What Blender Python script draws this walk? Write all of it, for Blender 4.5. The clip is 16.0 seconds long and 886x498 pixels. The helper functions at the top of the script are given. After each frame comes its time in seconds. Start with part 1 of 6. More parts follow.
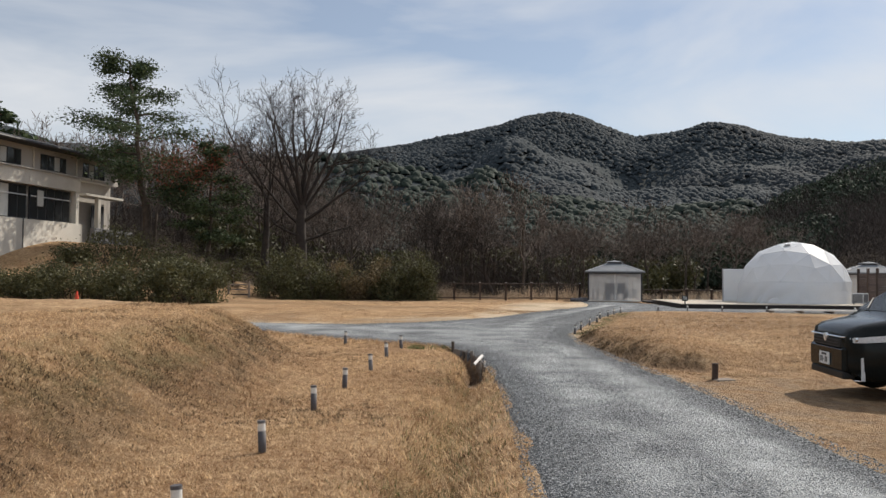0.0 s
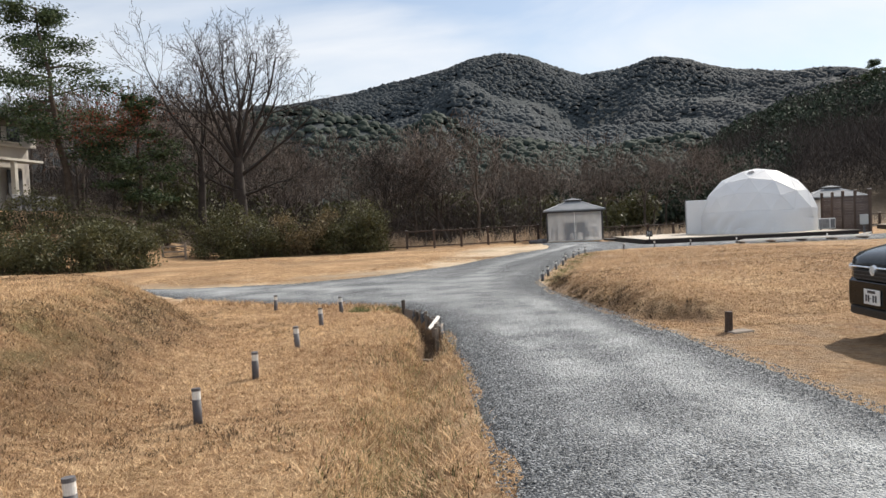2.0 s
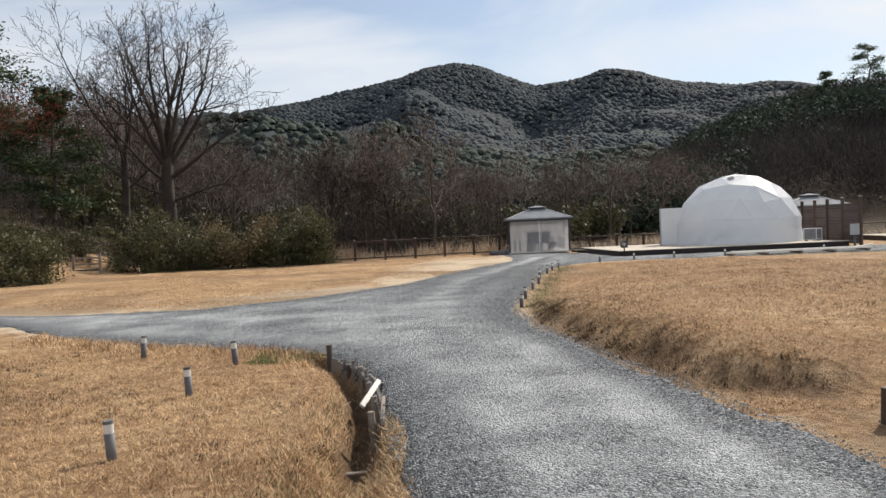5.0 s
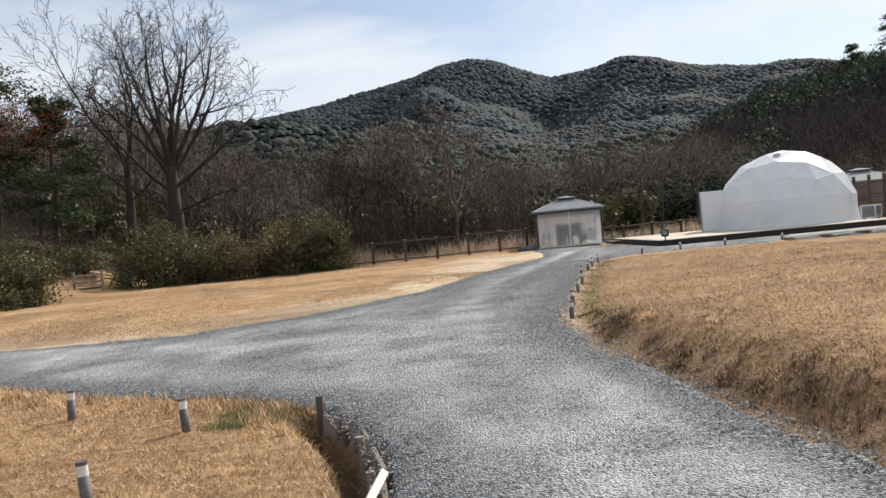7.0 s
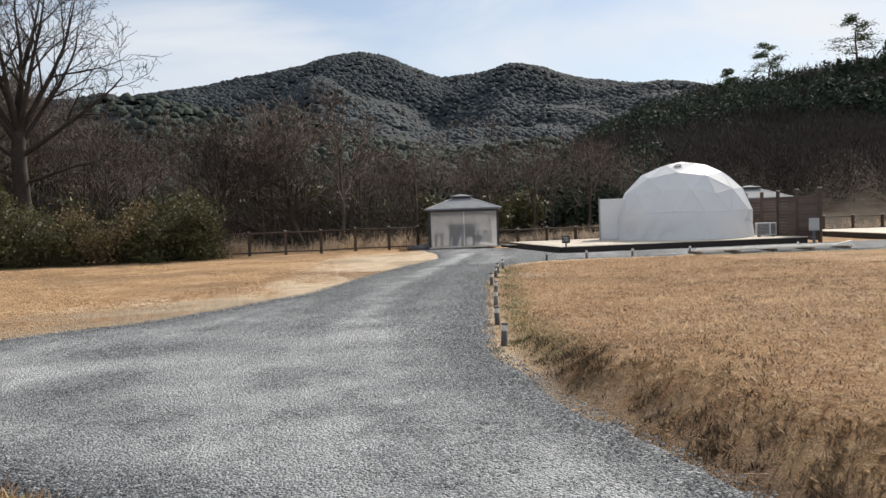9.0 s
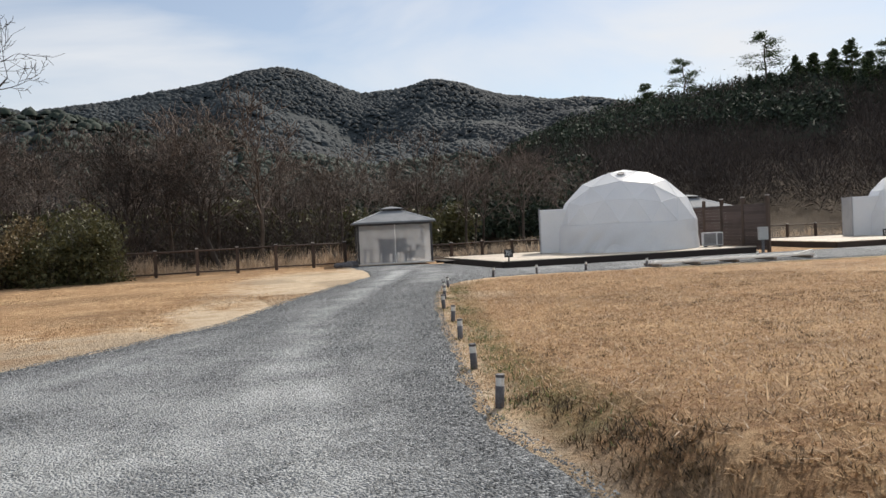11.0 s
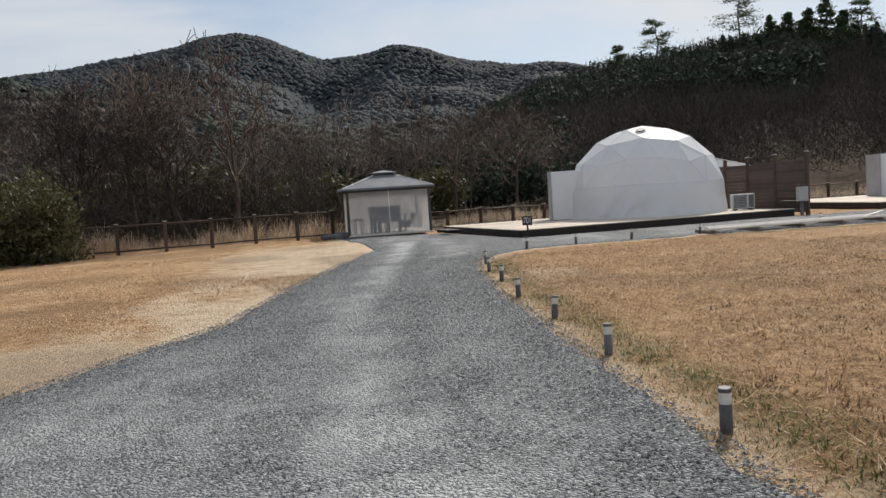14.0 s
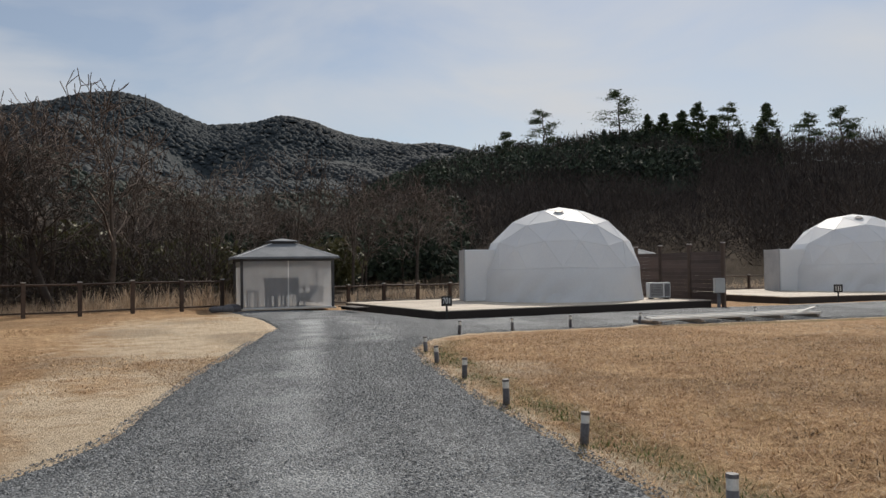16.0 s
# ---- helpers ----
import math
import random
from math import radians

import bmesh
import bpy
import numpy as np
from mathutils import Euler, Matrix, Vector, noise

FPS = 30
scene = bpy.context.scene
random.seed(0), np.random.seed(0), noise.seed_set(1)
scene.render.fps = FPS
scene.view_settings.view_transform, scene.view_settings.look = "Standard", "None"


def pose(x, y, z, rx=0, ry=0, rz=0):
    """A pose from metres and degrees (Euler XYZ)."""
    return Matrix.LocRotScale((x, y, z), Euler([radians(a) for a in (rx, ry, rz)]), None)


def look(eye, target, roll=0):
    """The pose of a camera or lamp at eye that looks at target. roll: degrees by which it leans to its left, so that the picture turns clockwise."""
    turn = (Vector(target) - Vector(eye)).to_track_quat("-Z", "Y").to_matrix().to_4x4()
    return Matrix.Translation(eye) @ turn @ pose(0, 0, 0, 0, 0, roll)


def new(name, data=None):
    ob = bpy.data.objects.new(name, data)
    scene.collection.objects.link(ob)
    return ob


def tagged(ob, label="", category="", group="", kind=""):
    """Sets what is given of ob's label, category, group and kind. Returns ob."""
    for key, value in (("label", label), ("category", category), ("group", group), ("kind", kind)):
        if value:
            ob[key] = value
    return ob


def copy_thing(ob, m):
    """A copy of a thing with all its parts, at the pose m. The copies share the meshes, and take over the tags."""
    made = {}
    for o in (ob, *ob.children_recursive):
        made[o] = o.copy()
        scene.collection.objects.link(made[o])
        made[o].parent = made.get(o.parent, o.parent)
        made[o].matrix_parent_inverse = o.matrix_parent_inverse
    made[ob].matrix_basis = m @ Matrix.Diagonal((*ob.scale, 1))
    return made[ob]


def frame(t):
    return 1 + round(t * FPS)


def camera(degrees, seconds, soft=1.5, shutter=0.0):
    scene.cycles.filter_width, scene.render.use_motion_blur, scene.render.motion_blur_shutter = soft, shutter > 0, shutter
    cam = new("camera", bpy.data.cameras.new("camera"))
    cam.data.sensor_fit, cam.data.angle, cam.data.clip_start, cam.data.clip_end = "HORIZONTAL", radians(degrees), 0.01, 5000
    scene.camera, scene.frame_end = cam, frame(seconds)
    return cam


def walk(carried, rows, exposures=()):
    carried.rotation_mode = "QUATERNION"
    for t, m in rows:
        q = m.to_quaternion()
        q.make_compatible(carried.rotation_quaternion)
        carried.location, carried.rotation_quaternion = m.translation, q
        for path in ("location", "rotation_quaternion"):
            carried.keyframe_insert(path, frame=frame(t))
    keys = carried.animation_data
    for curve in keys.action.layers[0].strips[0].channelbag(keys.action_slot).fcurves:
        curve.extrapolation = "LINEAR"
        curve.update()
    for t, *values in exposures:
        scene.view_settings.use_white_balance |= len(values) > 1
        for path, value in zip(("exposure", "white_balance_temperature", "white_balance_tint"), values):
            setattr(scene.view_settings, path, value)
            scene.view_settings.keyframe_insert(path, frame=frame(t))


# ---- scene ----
cam = camera(58.9, 16.0)
METRES, EYE, TILT, LEAN, TURN = 21.4, 1.5, 0.0, -2.4, 0.0
ROWS = [
    (0.0, 0.0, 0.0, 0.0, 0.06, 1.93, 1.86),
    (0.5, 0.0024, 0.0327, 0.0005, 0.81, 2.59, 3.55),
    (1.0, 0.0032, 0.0653, -0.0019, -3.49, -3.58, 3.39),
    (1.5, 0.0064, 0.0983, -0.0027, -4.43, -4.64, 4.72),
    (2.0, 0.0081, 0.1241, -0.0029, -3.29, -2.05, 5.09),
    (2.5, 0.0122, 0.1581, -0.0038, 1.06, 1.19, 6.65),
    (3.0, 0.0164, 0.1942, -0.0054, 1.16, 0.07, 6.9),
    (3.5, 0.0173, 0.2273, -0.0072, -3.97, -3.46, 7.0),
    (4.0, 0.018, 0.261, -0.0043, -6.28, -2.53, 4.07),
    (6.5, 0.0348, 0.4182, -0.0056, -6.56, -1.5, 7.24),
    (7.0, 0.0357, 0.451, -0.0056, -5.09, -1.63, 7.74),
    (7.5, 0.0361, 0.4817, -0.0052, -1.54, -1.78, 7.1),
    (8.0, 0.0368, 0.5156, -0.0051, -8.24, -3.72, 6.63),
    (8.5, 0.0375, 0.5474, -0.0061, -11.42, -5.25, 5.84),
    (9.0, 0.0384, 0.5782, -0.0061, -13.68, -2.8, 4.29),
    (11.5, 0.0555, 0.7367, -0.0106, -19.7, -2.16, 5.26),
    (12.0, 0.0555, 0.7664, -0.0096, -17.02, -2.79, 6.28),
    (12.5, 0.0536, 0.7959, -0.0099, -17.74, -1.47, 5.94),
    (13.0, 0.0527, 0.8289, -0.011, -19.65, -5.25, 8.35),
    (13.5, 0.0481, 0.8555, -0.0099, -19.02, -3.72, 5.84),
    (14.0, 0.0484, 0.8816, -0.0103, -22.01, -4.68, 5.8),
    (14.5, 0.049, 0.9101, -0.0095, -23.02, -2.46, 4.77),
    (15.0, 0.049, 0.9397, -0.0081, -27.36, -5.27, 4.51),
    (15.5, 0.0508, 0.967, -0.0076, -28.84, -1.63, 3.13),
    (16.0, 0.0494, 0.9949, -0.0092, -30.67, 0.23, 2.84),
]
walk(cam, [(t, pose(0, 0, EYE, TILT, LEAN, TURN) @ pose(METRES * x, METRES * y, METRES * z, 90 + pitch, roll, yaw)) for t, x, y, z, yaw, pitch, roll in ROWS],
     [(0.0, -0.05), (0.5, 0.0), (1.0, 0.15), (1.5, 0.45), (2.0, 0.3), (2.5, 0.18), (3.5, 0.2), (6.5, 0.15), (7.0, 0.28), (8.5, 0.18), (9.0, 0.14), (12.5, -0.04), (13.0, -0.12), (14.5, -0.1), (15.5, -0.17), (16.0, -0.36)])

# ---- world, sun ----
SUN_AZ, SUN_EL = 47.0, 40.0        # degrees right of +y, degrees above the horizon
world = bpy.data.worlds.new("sky")
scene.world = world
world.use_nodes = True
wn, wl = world.node_tree.nodes, world.node_tree.links
wn.clear()
w_out, w_bg, w_sky = wn.new("ShaderNodeOutputWorld"), wn.new("ShaderNodeBackground"), wn.new("ShaderNodeTexSky")
w_sky.sky_type, w_sky.sun_disc = "NISHITA", False
w_sky.sun_elevation, w_sky.sun_rotation = radians(SUN_EL), radians(SUN_AZ)
w_sky.dust_density, w_sky.ozone_density, w_sky.air_density = 0.5, 1.5, 1.0
w_tc, w_map, w_noise, w_ramp, w_mix = (wn.new("ShaderNodeTexCoord"), wn.new("ShaderNodeMapping"), wn.new("ShaderNodeTexNoise"),
                                       wn.new("ShaderNodeValToRGB"), wn.new("ShaderNodeMixRGB"))
w_map.inputs["Scale"].default_value = (1.6, 1.6, 5.5)
w_map.inputs["Location"].default_value = (3.1, 0.7, 0.4)
w_noise.inputs["Scale"].default_value, w_noise.inputs["Detail"].default_value = 1.5, 7
w_noise.inputs["Distortion"].default_value = 0.6
w_ramp.color_ramp.elements[0].position, w_ramp.color_ramp.elements[1].position = 0.36, 0.66
w_ramp.color_ramp.elements[0].color = (0.22, 0.22, 0.22, 1)
w_ramp.color_ramp.elements[1].color = (0.92, 0.92, 0.92, 1)
w_mix.inputs["Color2"].default_value = (8.3, 8.45, 8.7, 1)
wl.new(w_tc.outputs["Generated"], w_map.inputs["Vector"])
wl.new(w_map.outputs["Vector"], w_noise.inputs["Vector"])
wl.new(w_noise.outputs["Fac"], w_ramp.inputs["Fac"])
wl.new(w_ramp.outputs["Color"], w_mix.inputs["Fac"])
wl.new(w_sky.outputs["Color"], w_mix.inputs["Color1"])
wl.new(w_mix.outputs["Color"], w_bg.inputs["Color"])
wl.new(w_bg.outputs["Background"], w_out.inputs["Surface"])
w_bg.inputs["Strength"].default_value = 0.096
sun = new("sun", bpy.data.lights.new("sun", "SUN"))
sun.data.energy, sun.data.angle, sun.data.color = 4.5, radians(0.6), (1.0, 0.915, 0.80)
sd = Vector((math.sin(radians(SUN_AZ)) * math.cos(radians(SUN_EL)), math.cos(radians(SUN_AZ)) * math.cos(radians(SUN_EL)), math.sin(radians(SUN_EL))))
sun.matrix_world = look(sd * 60, (0, 0, 0))


# ---- materials ----
def material(name, c1, c2, scale=6.0, rough=0.85, bump=0.3, fine=60.0, metal=0.0, spread=0.25, per="", coat=0.0, bump_dist=0.01, trans=0.0, gloss=0.4):
    """Two colours mixed by coarse and fine noise, with fine relief; per: 'object' or 'island' varies each piece."""
    m = bpy.data.materials.new(name)
    m.use_nodes = True
    n, l = m.node_tree.nodes, m.node_tree.links
    b = n["Principled BSDF"]
    tc, na, nb = n.new("ShaderNodeTexCoord"), n.new("ShaderNodeTexNoise"), n.new("ShaderNodeTexNoise")
    na.inputs["Scale"].default_value, na.inputs["Detail"].default_value = scale, 5
    nb.inputs["Scale"].default_value, nb.inputs["Detail"].default_value = fine, 4
    for q in (na, nb):
        l.new(tc.outputs["Object"], q.inputs["Vector"])
    add = n.new("ShaderNodeMath")
    add.operation = "ADD"
    l.new(na.outputs["Fac"], add.inputs[0])
    l.new(nb.outputs["Fac"], add.inputs[1])
    src = add.outputs[0]
    lo, hi = 1.0 - spread, 1.0 + spread
    if per:
        if per == "object":
            rnd = n.new("ShaderNodeObjectInfo").outputs["Random"]
        else:
            rnd = n.new("ShaderNodeNewGeometry").outputs["Random Per Island"]
        mad = n.new("ShaderNodeMath")
        mad.operation = "MULTIPLY_ADD"
        mad.inputs[1].default_value, mad.inputs[2].default_value = 0.8, -0.4
        l.new(rnd, mad.inputs[0])
        add2 = n.new("ShaderNodeMath")
        add2.operation = "ADD"
        l.new(src, add2.inputs[0])
        l.new(mad.outputs[0], add2.inputs[1])
        src = add2.outputs[0]
    mr = n.new("ShaderNodeMapRange")
    mr.inputs["From Min"].default_value, mr.inputs["From Max"].default_value = lo, hi
    l.new(src, mr.inputs["Value"])
    mix = n.new("ShaderNodeMixRGB")
    mix.inputs["Color1"].default_value, mix.inputs["Color2"].default_value = (*c1, 1), (*c2, 1)
    l.new(mr.outputs["Result"], mix.inputs["Fac"])
    l.new(mix.outputs["Color"], b.inputs["Base Color"])
    b.inputs["Roughness"].default_value, b.inputs["Metallic"].default_value = rough, metal
    b.inputs["Coat Weight"].default_value = coat
    if bump:
        bp = n.new("ShaderNodeBump")
        bp.inputs["Strength"].default_value, bp.inputs["Distance"].default_value = bump, bump_dist
        l.new(nb.outputs["Fac"], bp.inputs["Height"])
        l.new(bp.outputs["Normal"], b.inputs["Normal"])
    if trans:
        tr, ms, o = n.new("ShaderNodeBsdfTranslucent"), n.new("ShaderNodeMixShader"), n["Material Output"]
        l.new(mix.outputs["Color"], tr.inputs["Color"])
        ms.inputs["Fac"].default_value = trans
        l.new(b.outputs[0], ms.inputs[1])
        l.new(tr.outputs[0], ms.inputs[2])
        l.new(ms.outputs[0], o.inputs["Surface"])
    b.inputs["Specular IOR Level"].default_value = gloss
    return m


def sheer(name, colour, clear):
    """A woven screen: partly open, partly diffuse thread."""
    m = material(name, colour, tuple(min(1, c * 1.15) for c in colour), 3, 0.9, 0.2, 90, trans=0.5)
    n, l = m.node_tree.nodes, m.node_tree.links
    t, ms = n.new("ShaderNodeBsdfTransparent"), n.new("ShaderNodeMixShader")
    ms.inputs["Fac"].default_value = clear
    l.new(n["Material Output"].inputs["Surface"].links[0].from_socket, ms.inputs[1])
    l.new(t.outputs[0], ms.inputs[2])
    l.new(ms.outputs[0], n["Material Output"].inputs["Surface"])
    return m


def ground_material():
    """Dry turf, with bare soil, green growth and leaf litter where the mask attribute says so."""
    m = bpy.data.materials.new("ground_turf")
    m.use_nodes = True
    n, l = m.node_tree.nodes, m.node_tree.links
    b = n["Principled BSDF"]
    b.inputs["Roughness"].default_value = 0.95
    b.inputs["Specular IOR Level"].default_value = 0.15
    tc, at, sep = n.new("ShaderNodeTexCoord"), n.new("ShaderNodeAttribute"), n.new("ShaderNodeSeparateColor")
    at.attribute_name = "mask"
    l.new(at.outputs["Color"], sep.inputs[0])

    def noisy(scale, detail=6.0, rough=0.6):
        q = n.new("ShaderNodeTexNoise")
        q.inputs["Scale"].default_value, q.inputs["Detail"].default_value, q.inputs["Roughness"].default_value = scale, detail, rough
        l.new(tc.outputs["Object"], q.inputs["Vector"])
        return q.outputs["Fac"]

    def ramp(src, stops):
        r = n.new("ShaderNodeValToRGB")
        r.color_ramp.elements[0].position, r.color_ramp.elements[0].color = stops[0][0], (*stops[0][1], 1)
        r.color_ramp.elements[1].position, r.color_ramp.elements[1].color = stops[-1][0], (*stops[-1][1], 1)
        for p, c in stops[1:-1]:
            e = r.color_ramp.elements.new(p)
            e.color = (*c, 1)
        l.new(src, r.inputs["Fac"])
        return r.outputs["Color"]

    def mixed(fac, a, c, mode="MIX"):
        q = n.new("ShaderNodeMixRGB")
        q.blend_type = mode
        if isinstance(fac, float):
            q.inputs["Fac"].default_value = fac
        else:
            l.new(fac, q.inputs["Fac"])
        l.new(a, q.inputs["Color1"])
        l.new(c, q.inputs["Color2"])
        return q.outputs["Color"]

    def worn(mask, src, k=1.4):
        """A mask broken up by noise."""
        a = n.new("ShaderNodeMath")
        a.operation = "MULTIPLY_ADD"
        a.inputs[1].default_value, a.inputs[2].default_value = k, -0.5 * k
        l.new(src, a.inputs[0])
        c = n.new("ShaderNodeMath")
        c.operation = "ADD"
        c.use_clamp = True
        l.new(a.outputs[0], c.inputs[0])
        l.new(mask, c.inputs[1])
        d = n.new("ShaderNodeMath")
        d.operation = "MULTIPLY"
        d.use_clamp = True
        l.new(c.outputs[0], d.inputs[0])
        e = n.new("ShaderNodeMath")
        e.operation = "MULTIPLY"
        e.use_clamp = True
        e.inputs[1].default_value = 6.0
        l.new(mask, e.inputs[0])
        l.new(e.outputs[0], d.inputs[1])
        return d.outputs[0]

    big, mid, fine = noisy(0.35), noisy(2.3), noisy(30.0, 6.0, 0.75)
    tuft = noisy(9.0, 4.0, 0.65)
    patch = noisy(0.95, 5.0, 0.62)
    turf = mixed(0.5, ramp(mid, [(0.36, TURF_DARK), (0.5, TURF_MID), (0.64, TURF_LIGHT)]), ramp(fine, [(0.34, TURF_DARK), (0.5, TURF_MID), (0.66, TURF_LIGHT)]))
    turf = mixed(0.45, turf, ramp(big, [(0.38, TURF_RED), (0.5, TURF_MID), (0.60, TURF_LIGHT)]))
    turf = mixed(0.40, turf, ramp(patch, [(0.36, TURF_OLIVE), (0.46, TURF_RED), (0.54, TURF_MID), (0.64, TURF_LIGHT)]))
    turf = mixed(0.40, turf, ramp(tuft, [(0.38, TURF_DARK), (0.5, TURF_MID), (0.62, TURF_LIGHT)]))
    soil = mixed(0.5, ramp(mid, [(0.3, (0.48, 0.37, 0.25)), (0.7, (0.78, 0.65, 0.48))]), ramp(fine, [(0.3, (0.48, 0.36, 0.25)), (0.7, (0.80, 0.67, 0.50))]))
    green = ramp(fine, [(0.3, (0.035, 0.05, 0.015)), (0.7, (0.12, 0.15, 0.045))])
    earth = mixed(0.5, ramp(mid, [(0.3, (0.055, 0.034, 0.022)), (0.7, (0.17, 0.105, 0.066))]), ramp(fine, [(0.3, (0.05, 0.032, 0.02)), (0.7, (0.21, 0.135, 0.085))]))
    litter = mixed(0.5, ramp(mid, [(0.3, (0.035, 0.026, 0.019)), (0.7, (0.10, 0.075, 0.052))]), ramp(fine, [(0.3, (0.03, 0.024, 0.018)), (0.7, (0.12, 0.09, 0.06))]))
    col = mixed(worn(sep.outputs[0], mid, 2.4), turf, soil)
    col = mixed(worn(at.outputs["Alpha"], mid), col, earth)
    col = mixed(worn(sep.outputs[1], mid), col, green)
    col = mixed(worn(sep.outputs[2], mid, 0.6), col, litter)
    l.new(col, b.inputs["Base Color"])
    add = n.new("ShaderNodeMath")
    add.operation = "MULTIPLY_ADD"
    add.inputs[1].default_value = 0.5
    l.new(fine, add.inputs[0])
    l.new(tuft, add.inputs[2])
    bp = n.new("ShaderNodeBump")
    bp.inputs["Strength"].default_value, bp.inputs["Distance"].default_value = 1.0, 0.10
    l.new(add.outputs[0], bp.inputs["Height"])
    l.new(bp.outputs["Normal"], b.inputs["Normal"])
    return m


def gravel_material(name, per_island=False):
    """Crushed grey stone: cells of their own tone, dusty pale wheel tracks from the mask attribute."""
    m = bpy.data.materials.new(name)
    m.use_nodes = True
    n, l = m.node_tree.nodes, m.node_tree.links
    b = n["Principled BSDF"]
    b.inputs["Roughness"].default_value = 0.8
    b.inputs["Specular IOR Level"].default_value = 0.35
    tc = n.new("ShaderNodeTexCoord")
    vor, nz, nf = n.new("ShaderNodeTexVoronoi"), n.new("ShaderNodeTexNoise"), n.new("ShaderNodeTexNoise")
    vor.inputs["Scale"].default_value = 52.0
    nz.inputs["Scale"].default_value, nz.inputs["Detail"].default_value = 0.9, 6
    nf.inputs["Scale"].default_value, nf.inputs["Detail"].default_value = 90.0, 3
    for q in (vor, nz, nf):
        l.new(tc.outputs["Object"], q.inputs["Vector"])
    ramp = n.new("ShaderNodeValToRGB")
    ramp.color_ramp.elements[0].position, ramp.color_ramp.elements[0].color = 0.1, (*GRAVEL_DARK, 1)
    ramp.color_ramp.elements[1].position, ramp.color_ramp.elements[1].color = 0.95, (*GRAVEL_LIGHT, 1)
    e = ramp.color_ramp.elements.new(0.55)
    e.color = (*GRAVEL_MID, 1)
    if per_island:
        l.new(n.new("ShaderNodeNewGeometry").outputs["Random Per Island"], ramp.inputs["Fac"])
    else:
        sp = n.new("ShaderNodeSeparateColor")
        l.new(vor.outputs["Color"], sp.inputs[0])
        l.new(sp.outputs[0], ramp.inputs["Fac"])
    at, sep = n.new("ShaderNodeAttribute"), n.new("ShaderNodeSeparateColor")
    at.attribute_name = "mask"
    l.new(at.outputs["Color"], sep.inputs[0])
    mul = n.new("ShaderNodeMath")
    mul.operation = "MULTIPLY"
    mul.use_clamp = True
    ra = n.new("ShaderNodeMapRange")
    ra.inputs["From Min"].default_value, ra.inputs["From Max"].default_value, ra.inputs["To Max"].default_value = 0.25, 0.75, 1.15
    l.new(nz.outputs["Fac"], ra.inputs["Value"])
    l.new(ra.outputs["Result"], mul.inputs[0])
    l.new(sep.outputs[0], mul.inputs[1])
    mix = n.new("ShaderNodeMixRGB")
    mix.inputs["Color2"].default_value = (*GRAVEL_DUST, 1)
    l.new(mul.outputs[0], mix.inputs["Fac"])
    l.new(ramp.outputs["Color"], mix.inputs["Color1"])
    l.new(mix.outputs["Color"], b.inputs["Base Color"])
    bp = n.new("ShaderNodeBump")
    bp.inputs["Strength"].default_value, bp.inputs["Distance"].default_value = 1.0, 0.035
    l.new(nf.outputs["Fac"] if per_island else vor.outputs["Distance"], bp.inputs["Height"])
    bp.invert = not per_island
    l.new(bp.outputs["Normal"], b.inputs["Normal"])
    return m


def plain_glass(name, colour, rough=0.05):
    m = bpy.data.materials.new(name)
    m.use_nodes = True
    b = m.node_tree.nodes["Principled BSDF"]
    b.inputs["Base Color"].default_value, b.inputs["Roughness"].default_value = (*colour, 1), rough
    b.inputs["Coat Weight"].default_value = 0.4
    return m


TURF_DARK, TURF_MID, TURF_LIGHT, TURF_RED = (0.17, 0.095, 0.05), (0.46, 0.290, 0.155), (0.74, 0.535, 0.325), (0.33, 0.178, 0.092)
TURF_OLIVE = (0.24, 0.165, 0.075)
GRAVEL_DARK, GRAVEL_MID, GRAVEL_LIGHT, GRAVEL_DUST = (0.070, 0.077, 0.086), (0.138, 0.150, 0.163), (0.35, 0.368, 0.382), (0.54, 0.562, 0.572)
M_TURF = ground_material()
M_GRAVEL = gravel_material("crushed_stone")
M_STONE = gravel_material("loose_stone", True)
M_STRAW = material("dry_grass", (0.25, 0.142, 0.072), (0.80, 0.58, 0.345), 0.5, 0.8, 0, 5, per="island", trans=0.3)
M_LAWN = material("lawn_straw", (0.20, 0.112, 0.055), (0.64, 0.44, 0.245), 0.5, 0.8, 0, 5, per="island", trans=0.3)
M_WEED = material("green_weed", (0.05, 0.075, 0.02), (0.17, 0.21, 0.07), 2.0, 0.7, 0, 30, per="island", trans=0.3)
M_REED = material("dry_reed", (0.34, 0.25, 0.17), (0.70, 0.57, 0.43), 1.0, 0.85, 0, 20, per="island", trans=0.3)
M_BARK = material("grey_brown_bark", (0.045, 0.034, 0.027), (0.12, 0.095, 0.075), 3.0, 0.95, 0.6, 25)
M_TWIG = material("brown_twigs", (0.060, 0.044, 0.036), (0.165, 0.127, 0.104), 0.6, 0.95, 0, 6, per="island")
M_PALETWIG = material("pale_twigs", (0.13, 0.105, 0.09), (0.27, 0.225, 0.195), 0.6, 0.95, 0, 6, per="island")
M_PINE = material("pine_needles", (0.028, 0.048, 0.024), (0.10, 0.135, 0.06), 0.5, 0.8, 0, 6, per="island", trans=0.2)
M_RED = material("red_brown_leaves", (0.14, 0.035, 0.02), (0.26, 0.09, 0.05), 0.5, 0.8, 0, 6, per="island", trans=0.2)
M_HEDGE = material("hedge_leaves", (0.036, 0.040, 0.016), (0.15, 0.142, 0.060), 0.8, 0.6, 0, 6, per="island", trans=0.2, spread=0.5)
M_HEDGE_DRY = material("hedge_dry_leaves", (0.09, 0.066, 0.035), (0.25, 0.19, 0.10), 0.8, 0.7, 0, 6, per="island", trans=0.2)
